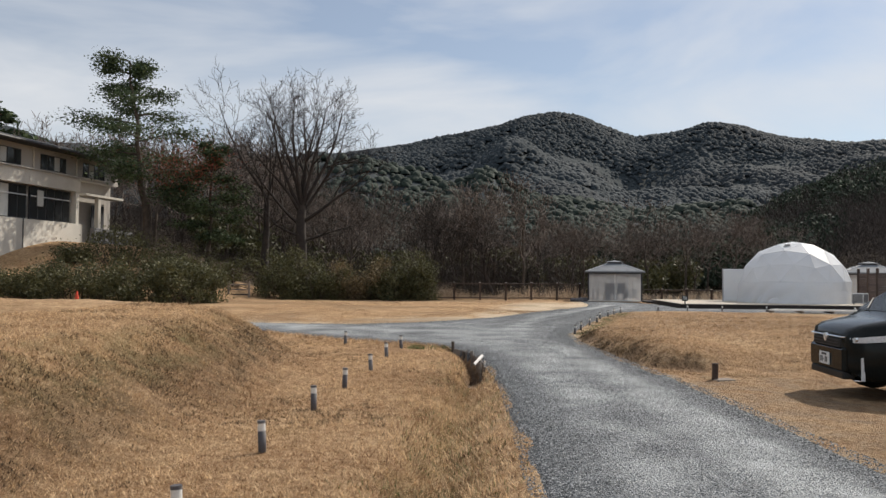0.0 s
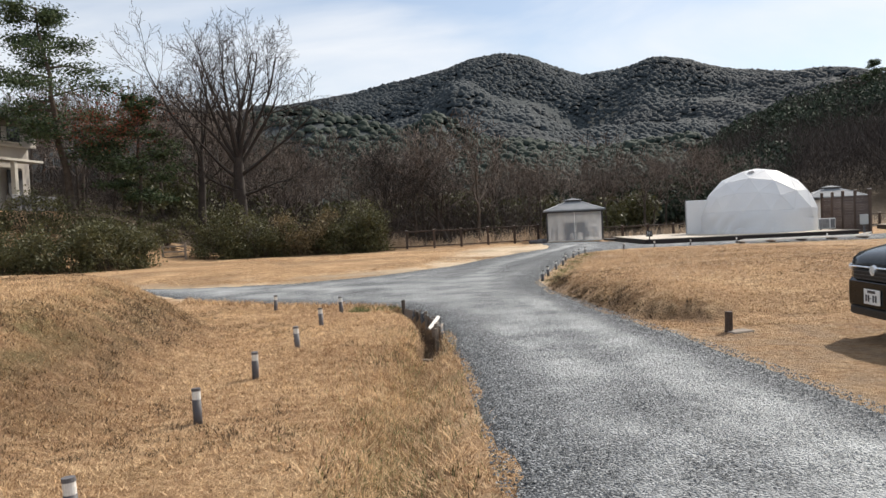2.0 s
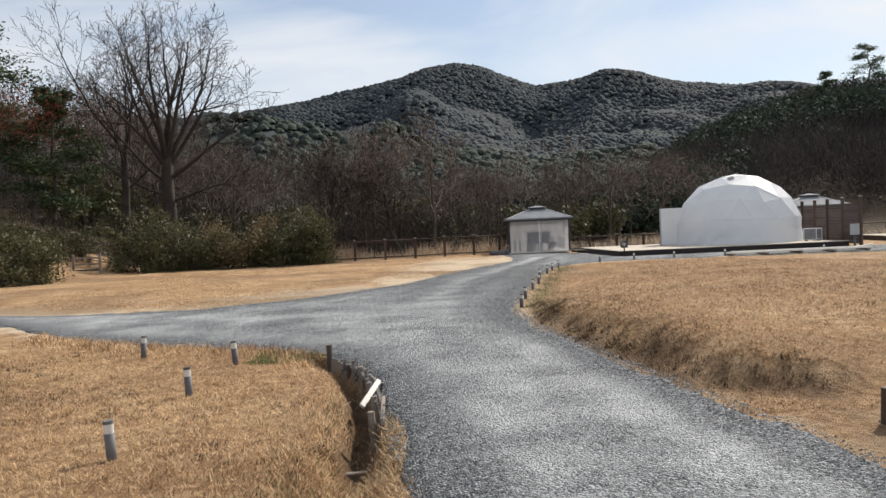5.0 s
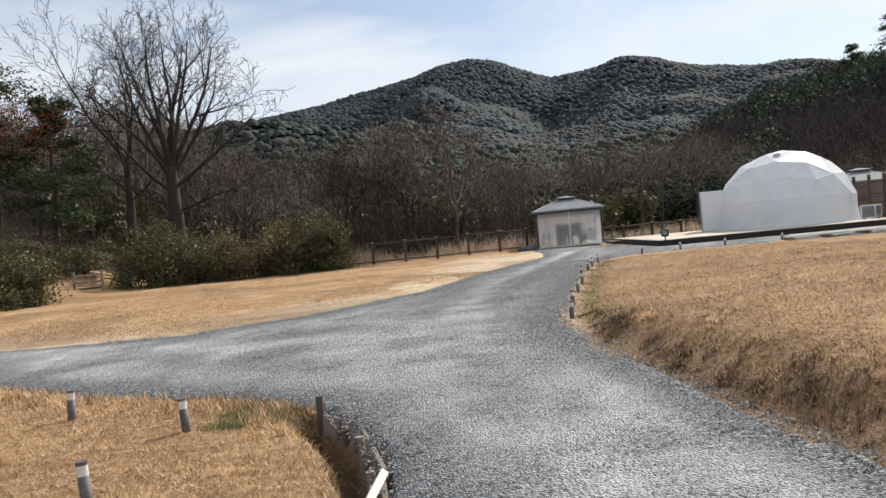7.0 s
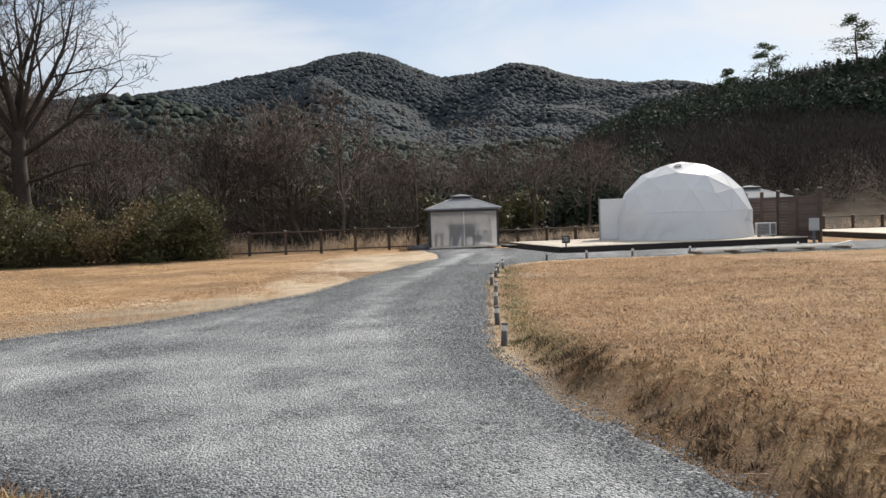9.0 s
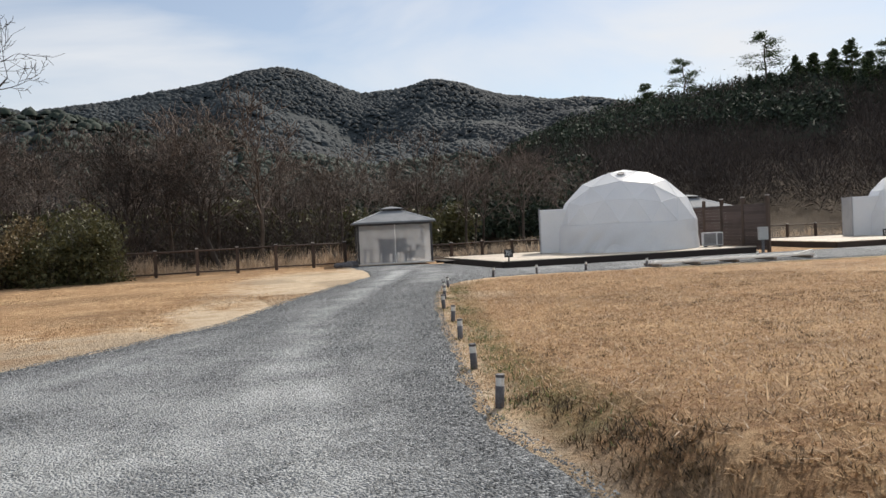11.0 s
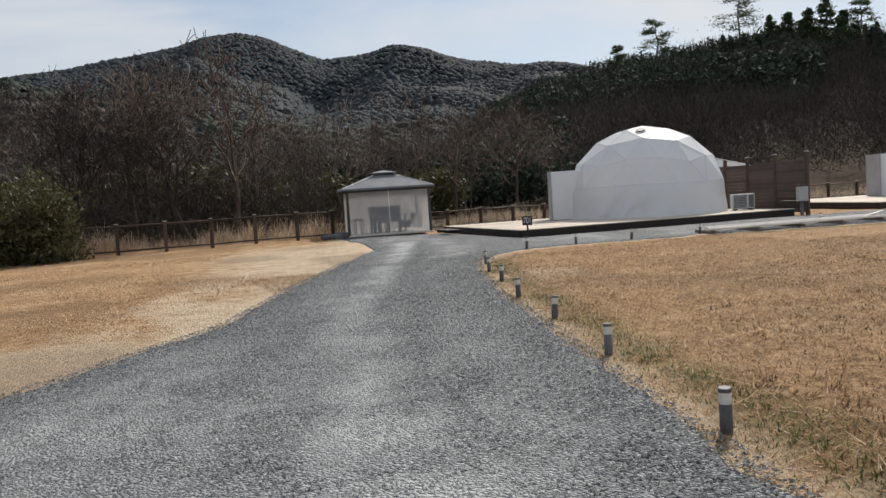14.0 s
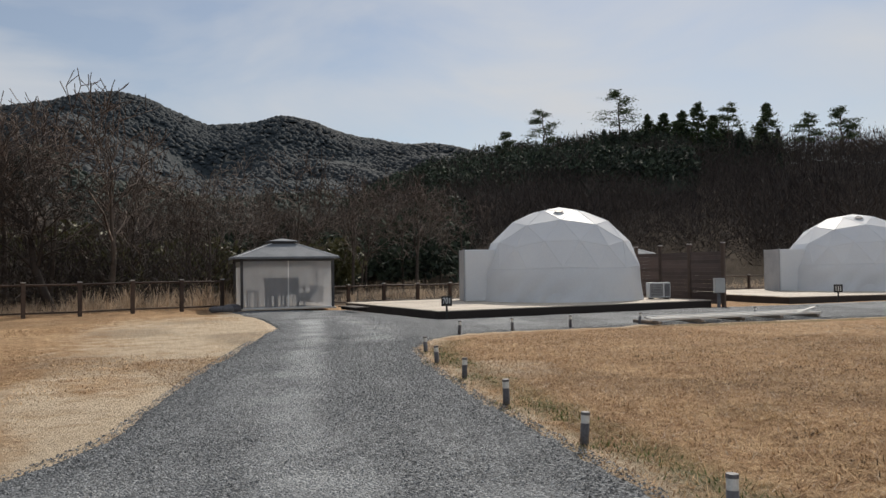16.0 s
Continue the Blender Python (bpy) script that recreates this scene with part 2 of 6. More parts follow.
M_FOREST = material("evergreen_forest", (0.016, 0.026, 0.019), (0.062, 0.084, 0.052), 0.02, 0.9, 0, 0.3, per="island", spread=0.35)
# the next three have aerial haze mixed into the base colour as blue-grey
M_FARWOOD_HAZE = material("haze_tinted_evergreen_forest", (0.020, 0.029, 0.036), (0.036, 0.048, 0.056), 0.02, 0.9, 0, 0.3, per="island", spread=1.8)
M_FARBARE_HAZE = material("haze_tinted_bare_forest", (0.023, 0.030, 0.036), (0.040, 0.048, 0.054), 0.02, 0.9, 0, 0.3, per="island", spread=1.8)
M_FARFLOOR_HAZE = material("haze_tinted_forest_floor", (0.018, 0.027, 0.032), (0.036, 0.047, 0.052), 0.02, 0.95, 0.6, 0.12, spread=0.6, bump_dist=3.0)
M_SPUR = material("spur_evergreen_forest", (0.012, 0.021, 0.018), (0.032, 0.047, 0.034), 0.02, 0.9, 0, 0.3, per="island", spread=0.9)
M_DEAD = material("dead_bank_growth", (0.040, 0.027, 0.017), (0.19, 0.130, 0.072), 0.8, 0.9, 0, 5, per="island", trans=0.2)
M_BROWNWOOD = material("bare_forest", (0.028, 0.023, 0.021), (0.084, 0.067, 0.058), 0.03, 0.95, 0, 0.3, per="island", spread=0.35)
M_DOME = material("white_pvc_fabric", (0.79, 0.81, 0.84), (0.86, 0.88, 0.90), 0.8, 0.45, 0.15, 25, bump_dist=0.02, trans=0.22)
M_DOMEGREY = material("grey_fabric_edge", (0.30, 0.31, 0.33), (0.42, 0.43, 0.45), 2, 0.6, 0.1, 25)
M_DARKBARK = material("dark_bark", (0.024, 0.019, 0.017), (0.062, 0.050, 0.043), 2.0, 0.95, 0.4, 20)
M_VENT = material("vent_grey", (0.10, 0.10, 0.11), (0.2, 0.2, 0.21), 4, 0.5, 0.1, 40)
M_DECK = material("weathered_deck_board", (0.42, 0.36, 0.29), (0.62, 0.55, 0.46), 1.5, 0.75, 0.3, 40, per="object")
M_FASCIA = material("dark_stained_board", (0.025, 0.018, 0.015), (0.06, 0.045, 0.037), 2, 0.7, 0.3, 40, per="object")
M_POST = material("dark_brown_post", (0.035, 0.022, 0.017), (0.085, 0.058, 0.045), 5, 0.7, 0.3, 50, per="object")
M_PANEL = material("brown_composite_panel", (0.055, 0.038, 0.034), (0.095, 0.068, 0.060), 2, 0.7, 0.3, 50, per="object")
M_CAP = material("pale_post_cap", (0.42, 0.40, 0.38), (0.58, 0.56, 0.53), 8, 0.6, 0.1, 60)
M_BOLLARD = material("dark_grey_bollard", (0.085, 0.08, 0.085), (0.15, 0.145, 0.15), 9, 0.6, 0.1, 80, per="object")
M_LENS = material("frosted_lens", (0.62, 0.62, 0.60), (0.80, 0.80, 0.77), 9, 0.35, 0.0, 80)
M_ROOF = material("grey_metal_roof", (0.15, 0.165, 0.185), (0.23, 0.245, 0.265), 2, 0.78, 0.15, 40, gloss=0.2)
M_DARKMETAL = material("charcoal_metal", (0.03, 0.03, 0.033), (0.07, 0.07, 0.075), 4, 0.5, 0.1, 60)
M_LIGHTMETAL = material("pale_metal", (0.55, 0.56, 0.57), (0.70, 0.71, 0.72), 4, 0.5, 0.1, 60)
M_SCREEN = sheer("screen_curtain", (0.65, 0.66, 0.68), 0.45)
M_SIGNFACE = material("black_sign", (0.012, 0.012, 0.012), (0.03, 0.03, 0.03), 6, 0.5, 0.05, 60)
M_WHITE = material("white_paint", (0.72, 0.72, 0.70), (0.84, 0.84, 0.82), 3, 0.6, 0.1, 50)
M_GREYBOX = material("grey_cabinet", (0.42, 0.42, 0.41), (0.54, 0.54, 0.52), 3, 0.5, 0.1, 50)
M_TIMBER = material("weathered_timber", (0.10, 0.082, 0.068), (0.27, 0.225, 0.185), 3, 0.85, 0.5, 45, per="object")
M_PALEBOARD = material("bleached_board", (0.62, 0.60, 0.56), (0.82, 0.80, 0.76), 3, 0.8, 0.3, 45)
M_CARPAINT = material("black_car_paint", (0.006, 0.008, 0.0085), (0.010, 0.0125, 0.013), 2, 0.16, 0, 40, coat=0.0, gloss=0.2)
M_CARPLASTIC = material("black_plastic", (0.012, 0.012, 0.012), (0.028, 0.028, 0.028), 9, 0.55, 0.1, 90)
M_CHROME = material("chrome", (0.75, 0.76, 0.78), (0.85, 0.86, 0.88), 3, 0.12, 0, 40, metal=1.0)
M_TYRE = material("tyre_rubber", (0.012, 0.012, 0.012), (0.03, 0.03, 0.03), 9, 0.9, 0.3, 60)
M_CARGLASS = plain_glass("car_window", (0.02, 0.024, 0.024), 0.03)
M_LAMPGLASS = material("headlamp_lens", (0.55, 0.57, 0.60), (0.75, 0.77, 0.80), 12, 0.1, 0, 40, coat=1.0)
M_PLATE = material("licence_plate", (0.74, 0.75, 0.74), (0.82, 0.83, 0.82), 5, 0.5, 0, 50)
M_WALL = material("pale_render_wall", (0.50, 0.47, 0.42), (0.66, 0.63, 0.57), 0.6, 0.9, 0.2, 20)
M_WALLGREY = material("grey_beige_wall", (0.36, 0.33, 0.30), (0.48, 0.45, 0.41), 0.6, 0.9, 0.2, 20)
M_TILE = material("dark_roof_tile", (0.035, 0.035, 0.038), (0.08, 0.078, 0.078), 2, 0.7, 0.3, 20)
M_WINDOW = plain_glass("dark_window", (0.03, 0.033, 0.036), 0.06)
M_CURTAIN = material("pale_curtain", (0.45, 0.45, 0.43), (0.58, 0.58, 0.55), 2, 0.8, 0.2, 20)
M_CONE = material("red_cone_plastic", (0.55, 0.05, 0.02), (0.7, 0.09, 0.04), 3, 0.5, 0, 30)
M_SOFA = material("dark_wicker", (0.03, 0.028, 0.03), (0.075, 0.07, 0.072), 6, 0.8, 0.3, 60)


# ---- mesh helpers ----
def part(name, bm, mat, parent=None, label="", smooth=False):
    me = bpy.data.meshes.new(name)
    bm.normal_update()
    bm.to_mesh(me)
    bm.free()
    me.materials.append(mat)
    if smooth:
        me.polygons.foreach_set("use_smooth", [True] * len(me.polygons))
    ob = new(name, me)
    ob.parent = parent
    if label:
        ob["label"] = label
    return ob


def shared(name, me, parent, m):
    """Another piece on the same mesh."""
    ob = new(name, me)
    ob.parent = parent
    ob.matrix_basis = m
    return ob


def thing(name, label, category, group="", kind="", at=(0, 0, 0), rz=0.0):
    e = new(name)
    e.empty_display_size = 0.2
    e.matrix_basis = pose(*at, 0, 0, rz)
    return tagged(e, label, category, group, kind)


def arrays(name, verts, faces, mat, parent=None, label="", colours=None, smooth=False):
    """A mesh from numpy arrays; faces all with the same number of corners."""
    me = bpy.data.meshes.new(name)
    v, f = np.asarray(verts, np.float32), np.asarray(faces, np.int32)
    k = f.shape[1]
    me.vertices.add(len(v))
    me.vertices.foreach_set("co", v.ravel())
    me.loops.add(f.size)
    me.loops.foreach_set("vertex_index", f.ravel())
    me.polygons.add(len(f))
    me.polygons.foreach_set("loop_start", np.arange(0, f.size, k, dtype=np.int32))
    if smooth:
        me.polygons.foreach_set("use_smooth", np.ones(len(f), bool))
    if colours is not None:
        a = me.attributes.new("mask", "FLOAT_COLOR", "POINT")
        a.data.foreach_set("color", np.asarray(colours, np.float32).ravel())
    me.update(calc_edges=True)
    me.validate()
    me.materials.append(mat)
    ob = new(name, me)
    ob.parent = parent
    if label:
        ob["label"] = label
    return ob


def box(bm, c, s, rz=0.0, bevel=0.0, tilt=(0, 0)):
    r = bmesh.ops.create_cube(bm, size=1.0, matrix=pose(*c, tilt[0], tilt[1], rz) @ Matrix.Diagonal((*s, 1)))
    if bevel:
        es = list({e for v in r["verts"] for e in v.link_edges})
        bmesh.ops.bevel(bm, geom=es, offset=bevel, segments=1, affect="EDGES", profile=0.5)
    return bm


def new_box(c, s, rz=0.0, bevel=0.0, tilt=(0, 0)):
    return box(bmesh.new(), c, s, rz, bevel, tilt)


def rod(bm, a, b, r0, r1=None, n=10):
    a, b = Vector(a), Vector(b)
    d = b - a
    q = d.to_track_quat("Z", "Y").to_matrix().to_4x4()
    bmesh.ops.create_cone(bm, cap_ends=True, segments=n, radius1=r0, radius2=r0 if r1 is None else r1, depth=d.length,
                          matrix=Matrix.Translation((a + b) / 2) @ q)
    return bm


def new_rod(a, b, r0, r1=None, n=10):
    return rod(bmesh.new(), a, b, r0, r1, n)


def prism(points, z0, z1):
    """A solid from a plan outline."""
    bm = bmesh.new()
    f = bm.faces.new([bm.verts.new((x, y, z0)) for x, y in points])
    r = bmesh.ops.extrude_face_region(bm, geom=[f])
    for v in r["geom"]:
        if isinstance(v, bmesh.types.BMVert):
            v.co.z = z1
    bmesh.ops.recalc_face_normals(bm, faces=bm.faces)
    return bm


def lofted(sections, caps=True):
    """Skins a list of equal rings of points."""
    bm = bmesh.new()
    rings = [[bm.verts.new(p) for p in s] for s in sections]
    for a, b in zip(rings, rings[1:]):
        for i in range(len(a)):
            j = (i + 1) % len(a)
            bm.faces.new((a[i], a[j], b[j], b[i]))
    if caps:
        bm.faces.new(rings[0])
        bm.faces.new(rings[-1])
    bmesh.ops.recalc_face_normals(bm, faces=bm.faces)
    return bm


# ---- terrain ----
def vnoise(x, y, seed=0):
    """Smooth value noise, 0 to 1, on arrays."""
    xi, yi = np.floor(x).astype(np.int64), np.floor(y).astype(np.int64)
    u, v = x - xi, y - yi
    u, v = u * u * (3 - 2 * u), v * v * (3 - 2 * v)

    def h(a, b):
        k = (a * 374761393 + b * 668265263 + seed * 974711) & 0xFFFFFFFF
        k = ((k ^ (k >> 13)) * 1274126177) & 0xFFFFFFFF
        return ((k ^ (k >> 16)) & 0xFFFF) / 65535.0
    return (h(xi, yi) * (1 - u) + h(xi + 1, yi) * u) * (1 - v) + (h(xi, yi + 1) * (1 - u) + h(xi + 1, yi + 1) * u) * v


def fbm(x, y, seed=0, octaves=4):
    s, a, t = 0.0, 1.0, 0.0
    for i in range(octaves):
        s, t = s + a * vnoise(x * 2 ** i, y * 2 ** i, seed + i), t + a
        a *= 0.5
    return s / t


def sstep(a, b, x):
    t = np.clip((x - a) / (b - a), 0, 1)
    return t * t * (3 - 2 * t)


def signed(points, x, y):
    """Distance to a closed outline, positive inside."""
    best, inside = np.full(x.shape, 1e9), np.zeros(x.shape, bool)
    for (ax, ay), (bx, by) in zip(points, points[1:] + points[:1]):
        dx, dy = bx - ax, by - ay
        t = np.clip(((x - ax) * dx + (y - ay) * dy) / (dx * dx + dy * dy + 1e-9), 0, 1)
        best = np.minimum(best, np.hypot(x - ax - t * dx, y - ay - t * dy))
        if ay != by:
            inside ^= ((ay > y) != (by > y)) & (x < (bx - ax) * (y - ay) / (by - ay) + ax)
    return np.where(inside, best, -best)


ROAD = [(0.6, -30), (0.7, 5.4), (0.8, 8), (0.88, 11), (0.80, 12.6), (0.75, 13.6), (0.67, 14.8), (0.28, 16.2), (-0.5, 17.1), (-1.8, 17.8), (-3.8, 19.4), (-6, 22.3), (-8.5, 24.8),
        (-8.6, 25.5), (-5.6, 23.8), (-2.6, 23.4), (-0.5, 24.8), (2.0, 28.1), (3.5, 31.6), (5.3, 35.4), (7.2, 39.4), (7.8, 42.0), (8.3, 47.2),
        (12.4, 47.2), (12.2, 40.4), (22.2, 39.6), (28.7, 37.4), (48, 31.5), (60, 27.5), (60, 22), (45, 26.4), (30, 30.4), (20.8, 32.8), (14.4, 34.4), (9.8, 35.1),
        (8.6, 34.5), (7.4, 33.1), (6.6, 31.3), (5.7, 28.8), (4.9, 26.2), (3.8, 22.5), (3.2, 20.4), (3.0, 18), (3.1, 16), (3.2, 13.4), (3.4, 10.6), (3.4, 7.5), (3.5, 5), (3.6, -30)]
MOUND = [(-2.9, -25), (-2.7, 4), (-2.15, 9), (-2.15, 12.5), (-2.7, 15.6), (-4.2, 17.8), (-8, 20.5), (-30, 24), (-60, 24), (-60, -25)]
RLAWN = [(3.2, 13.2), (3.1, 16), (3.05, 18), (3.4, 20.6), (4.3, 23.0), (9, 30), (16, 31), (45, 22), (45, 8), (12, 12.6), (6, 12.3), (4.2, 12.6)]
DITCH = [(-0.15, 2.0), (-0.1, 5.0), (0.1, 8.0), (0.35, 11.0), (0.48, 12.4), (0.56, 13.6), (0.52, 14.5), (0.40, 15.3), (0.12, 16.0)]
MID_AZ = [-30, -8, -3.3, 1.3, 4.8, 10.4, 16, 22, 28, 34, 60]
MID_EL = [8.4, 8.3, 7.9, 7.7, 7.1, 6.1, 5.2, 4.5, 3.8, 2.4, 0]
FAR_AZ = [-60, -25, -12, -6, -3, 0, 4, 6, 8, 10, 11.5, 13.8, 16, 18.8, 21.5, 24, 28, 33, 45, 60, 100]
FAR_EL = [6, 7.5, 8.5, 9.4, 9.9, 10.6, 11.3, 11.9, 12.2, 11.9, 11.2, 10.3, 10.5, 10.9, 10.5, 9.8, 9.2, 8.4, 3.5, 1.5, 1.0]
HILL_AZ = [12, 19, 23, 26, 30, 34, 38, 43, 47, 50, 56, 62, 80, 110]
HILL_EL = [-0.5, 0.8, 3.4, 5.1, 6.6, 7.2, 7.6, 8.1, 8.4, 7.8, 6.9, 6.6, 6.5, 6.0]


def near_path(points, x, y):
    best = np.full(x.shape, 1e9)
    for (ax, ay), (bx, by) in zip(points, points[1:]):
        dx, dy = bx - ax, by - ay
        t = np.clip(((x - ax) * dx + (y - ay) * dy) / (dx * dx + dy * dy), 0, 1)
        best = np.minimum(best, np.hypot(x - ax - t * dx, y - ay - t * dy))
    return best


def hills(x, y):
    az, r = np.degrees(np.arctan2(x - 0.7, y - 10)), np.hypot(x - 0.7, y - 10)
    el = np.interp(az, FAR_AZ, FAR_EL)
    u = np.clip((r - 190) / 560, 0, 1.6)
    prof = np.where(u < 1, u ** 1.15, 1 - 0.5 * (u - 1))
    spur = (fbm(x / 150, y / 150, 5, 3) - 0.5) * 110 * np.sin(np.pi * np.clip(u * 1.4 - 0.4, 0, 1)) + (fbm(az / 5, r / 400, 9, 2) - 0.5) * 45 * np.sin(np.pi * np.clip(u * 1.4 - 0.4, 0, 1))
    far = np.tan(np.radians(el)) * 750 * prof - 4 * np.clip(u, 0, 1) + spur
    far = np.where(np.abs(az) > 130, 0, far) * sstep(190, 260, r)
    w = np.clip((r - 225) / 110, 0, 3)
    mid = np.tan(np.radians(np.interp(az, MID_AZ, MID_EL, left=0))) * 335 * np.where(w < 1, w ** 1.3, np.maximum(0, 1 - 0.9 * (w - 1)))
    far = np.maximum(far, (mid + (fbm(az / 3, r / 120, 12, 2) - 0.5) * 18 * np.clip(w, 0, 1)) * (w > 0) * (np.abs(az) < 60))
    az2, r2 = np.degrees(np.arctan2(x - 1, y - 21)), np.hypot(x - 1, y - 21)
    e2 = np.interp(az2, HILL_AZ, HILL_EL, left=0, right=4)
    v = np.clip((r2 - 58) / 122, 0, 2)
    right = np.tan(np.radians(np.maximum(e2, 0))) * 180 * np.where(v < 1, v ** 1.2, 1 - 0.4 * (v - 1)) * np.where((az2 > 10) & (az2 < 150), 1, 0)
    right = right + (fbm(x / 30, y / 30, 15) - 0.5) * 5 * np.clip(v, 0, 1) * (right > 1)
    left = 3.1 * sstep(38, 51, y) * sstep(9, 21, -x) + 5.0 * sstep(60, 110, y) * sstep(4, 25, -x)
    left = left + 3.0 * sstep(14, 40, -x) * sstep(24, 42, y) * 0.35
    return np.maximum(np.maximum(far, right), left)


def height(x, y):
    z = hills(x, y)
    z = z + 0.85 * sstep(0.0, 1.9, signed(MOUND, x, y) + 0.35 * (vnoise(x * 0.8, y * 0.8, 3) - 0.5)) * sstep(-20, 3, y)
    dl = signed(RLAWN, x, y)
    z = z + (0.33 * sstep(0.05, 0.75, dl + 0.3 * (vnoise(x * 1.3, y * 1.3, 4) - 0.5)) * (1 - 0.75 * sstep(17.5, 22.5, y)) * sstep(12.0, 17.5, y + 3.2 * sstep(5.6, 3.8, x)) + 0.10 * sstep(0.5, 5, dl))
    dd = near_path(DITCH, x, y)
    z = z - (0.20 + 0.16 * sstep(11.6, 12.6, y)) * np.exp(-(dd / (0.30 - 0.15 * sstep(11.6, 12.6, y))) ** 2)
    z = z - 0.08 * np.exp(-((x - 7) / 3.2) ** 4 - ((y - 10.5) / 1.9) ** 4)
    z = z - 0.10 * sstep(36, 40, y) * sstep(9, 13, x) * sstep(62, 54, y)
    z = z + 0.05 * (fbm(x * 0.5, y * 0.5, 21) - 0.5) + 0.05 * (fbm(x * 2.5, y * 2.5, 22) - 0.5)
    d = signed(ROAD, x, y) + 0.16 * (fbm(x * 1.7, y * 1.7, 31) - 0.5)
    return z - 0.05 * sstep(-0.12, 0.3, d), d


def graded(lo, hi, step, far_lo, far_hi, growth=1.11):
    a = list(np.arange(lo, hi + step / 2, step))
    s, p = step, a[-1]
    while p < far_hi:
        s *= growth
        p += s
        a.append(p)
    s, p, b = step, lo, []
    while p > far_lo:
        s *= growth
        p -= s
        b.append(p)
    return np.array(b[::-1] + a)


def sheet(xs, ys):
    X, Y = np.meshgrid(xs, ys)
    n, m = len(xs), len(ys)
    i = (np.arange(m - 1)[:, None] * n + np.arange(n - 1)[None, :]).ravel()
    return X.ravel(), Y.ravel(), np.stack([i, i + 1, i + n + 1, i + n], 1)


gx, gy, gf = sheet(graded(-7, 13, 0.11, -1500, 1500, 1.065), graded(1, 36, 0.12, -900, 1500, 1.065))
gz, gd = height(gx, gy)
m_soil = 0.85 * np.exp(-(np.abs(gd) / 0.30) ** 2) * (gy > 17) + 0.35 * np.exp(-(np.abs(gd) / 0.25) ** 2)
m_soil += 1.2 * sstep(3.6, 0.8, np.hypot((gx - 5.6) * 1.0, (gy - 38.6) * 0.42)) * (gx < 8) * (gd < 0)
m_soil += 0.48 * sstep(2.6, 0.5, np.abs(gd)) * (gx < 5) * (gy > 24) * (gx > -9)
m_soil += 0.12 * sstep(13.2, 11.3, gy) * sstep(3.0, 3.8, gx) * sstep(9, 6, gx)
m_soil += 0.75 * sstep(0.50, 0.60, fbm(gx * 0.45, gy * 0.30, 78)) * sstep(4.5, 0.4, -gd) * (gx < 8) * (gy > 26) * (gx > -6) * (gd < 0.1)
dlawn = signed(RLAWN, gx, gy)
m_bank = 0.80 * np.exp(-((dlawn - 0.14) / 0.19) ** 2) * sstep(21, 17.5, gy) * (gy > 12.5) * sstep(4.7, 3.8, gx)
mound_d = signed(MOUND, gx, gy)
m_bank += 0.66 * np.exp(-((mound_d - 0.75) / 0.6) ** 2) * (gy > 4)
m_bank += 0.40 * sstep(13.4, 11.3, gy) * sstep(3.0, 3.8, gx) * sstep(10, 6, gx)
m_bank += 1.0 * np.exp(-(near_path(DITCH[4:], gx, gy) / 0.17) ** 2)
ditch_d = near_path(DITCH, gx, gy)
m_green = 0.42 * np.exp(-(ditch_d / 0.35) ** 2) * sstep(13, 11, gy) + 0.5 * np.exp(-((gd + 0.55) / 0.25) ** 2) * sstep(18.5, 20, gy) * (gy < 34) * (gx > 2.0 + 0.33 * (gy - 20))
m_green += 0.22 * np.exp(-((mound_d - 1.3) / 0.7) ** 2) * (gy > 3)
m_forest = np.clip(sstep(50.5, 52.5, gy + 1.2 * (vnoise(gx * 0.4, gy * 0.4, 8) - 0.5)) + sstep(43, 49, gy) * sstep(-13, -14, gx) * sstep(-19.5, -17.5, gx), 0, 1)
m_forest = np.maximum(m_forest, (hills(gx, gy) > 6) * 1.0)
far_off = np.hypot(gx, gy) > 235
m_bank += 0.34 * sstep(0.35, 0.7, vnoise(gx * 0.5, gy * 0.35, 77)) * (gx < 8) * (gy > 24) * (gy < 49) * (gx > -20)
m_bank += 0.26 * sstep(0.4, 0.65, fbm(gx * 0.6, gy * 0.6, 79)) * (dlawn > 0.3)
masks = np.stack([np.clip(m_soil, 0, 1), np.clip(m_green, 0, 1), np.clip(m_forest, 0, 1), np.clip(m_bank, 0, 1)], 1)
ground = arrays("ground", np.stack([gx, gy, gz], 1), gf, M_TURF, None, "", masks, True)
# faces beyond 235 m get the floor colour with the haze tint
ground.data.materials.append(M_FARFLOOR_HAZE)
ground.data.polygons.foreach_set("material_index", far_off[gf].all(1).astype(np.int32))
tagged(ground, "dry winter lawn, earth banks and leaf-littered slopes", "ground", "", "structure")

# the gravel drive, a sheet that dips under the turf at its edges
rx, ry, rf = sheet(graded(-9, 13, 0.13, -9.5, 62, 1.05), graded(-6, 48, 0.13, -30, 48.5, 1.07))
rd = signed(ROAD, rx, ry) + 0.16 * (fbm(rx * 1.7, ry * 1.7, 31) - 0.5)
rz_ = 0.022 + 0.02 * sstep(0, 1.2, rd) - 0.30 * sstep(0.0, -0.22, rd) + 0.02 * (fbm(rx * 1.2, ry * 1.2, 33) - 0.5) + 0.012 * (vnoise(rx * 9, ry * 9, 35) - 0.5)
rz_ = rz_ - 0.6 * sstep(0.16, 0.10, near_path(DITCH, rx, ry)) * sstep(0.12, -0.05, rd)
rz_ = rz_ - 0.10 * sstep(36, 40, ry) * sstep(9, 13, rx)
keep = (rd[rf] > -0.22).any(1)
TRACK_A = [(1.55, -30), (1.6, 8), (1.6, 16), (2.0, 22), (3.4, 28), (6.4, 35), (8.6, 41)]
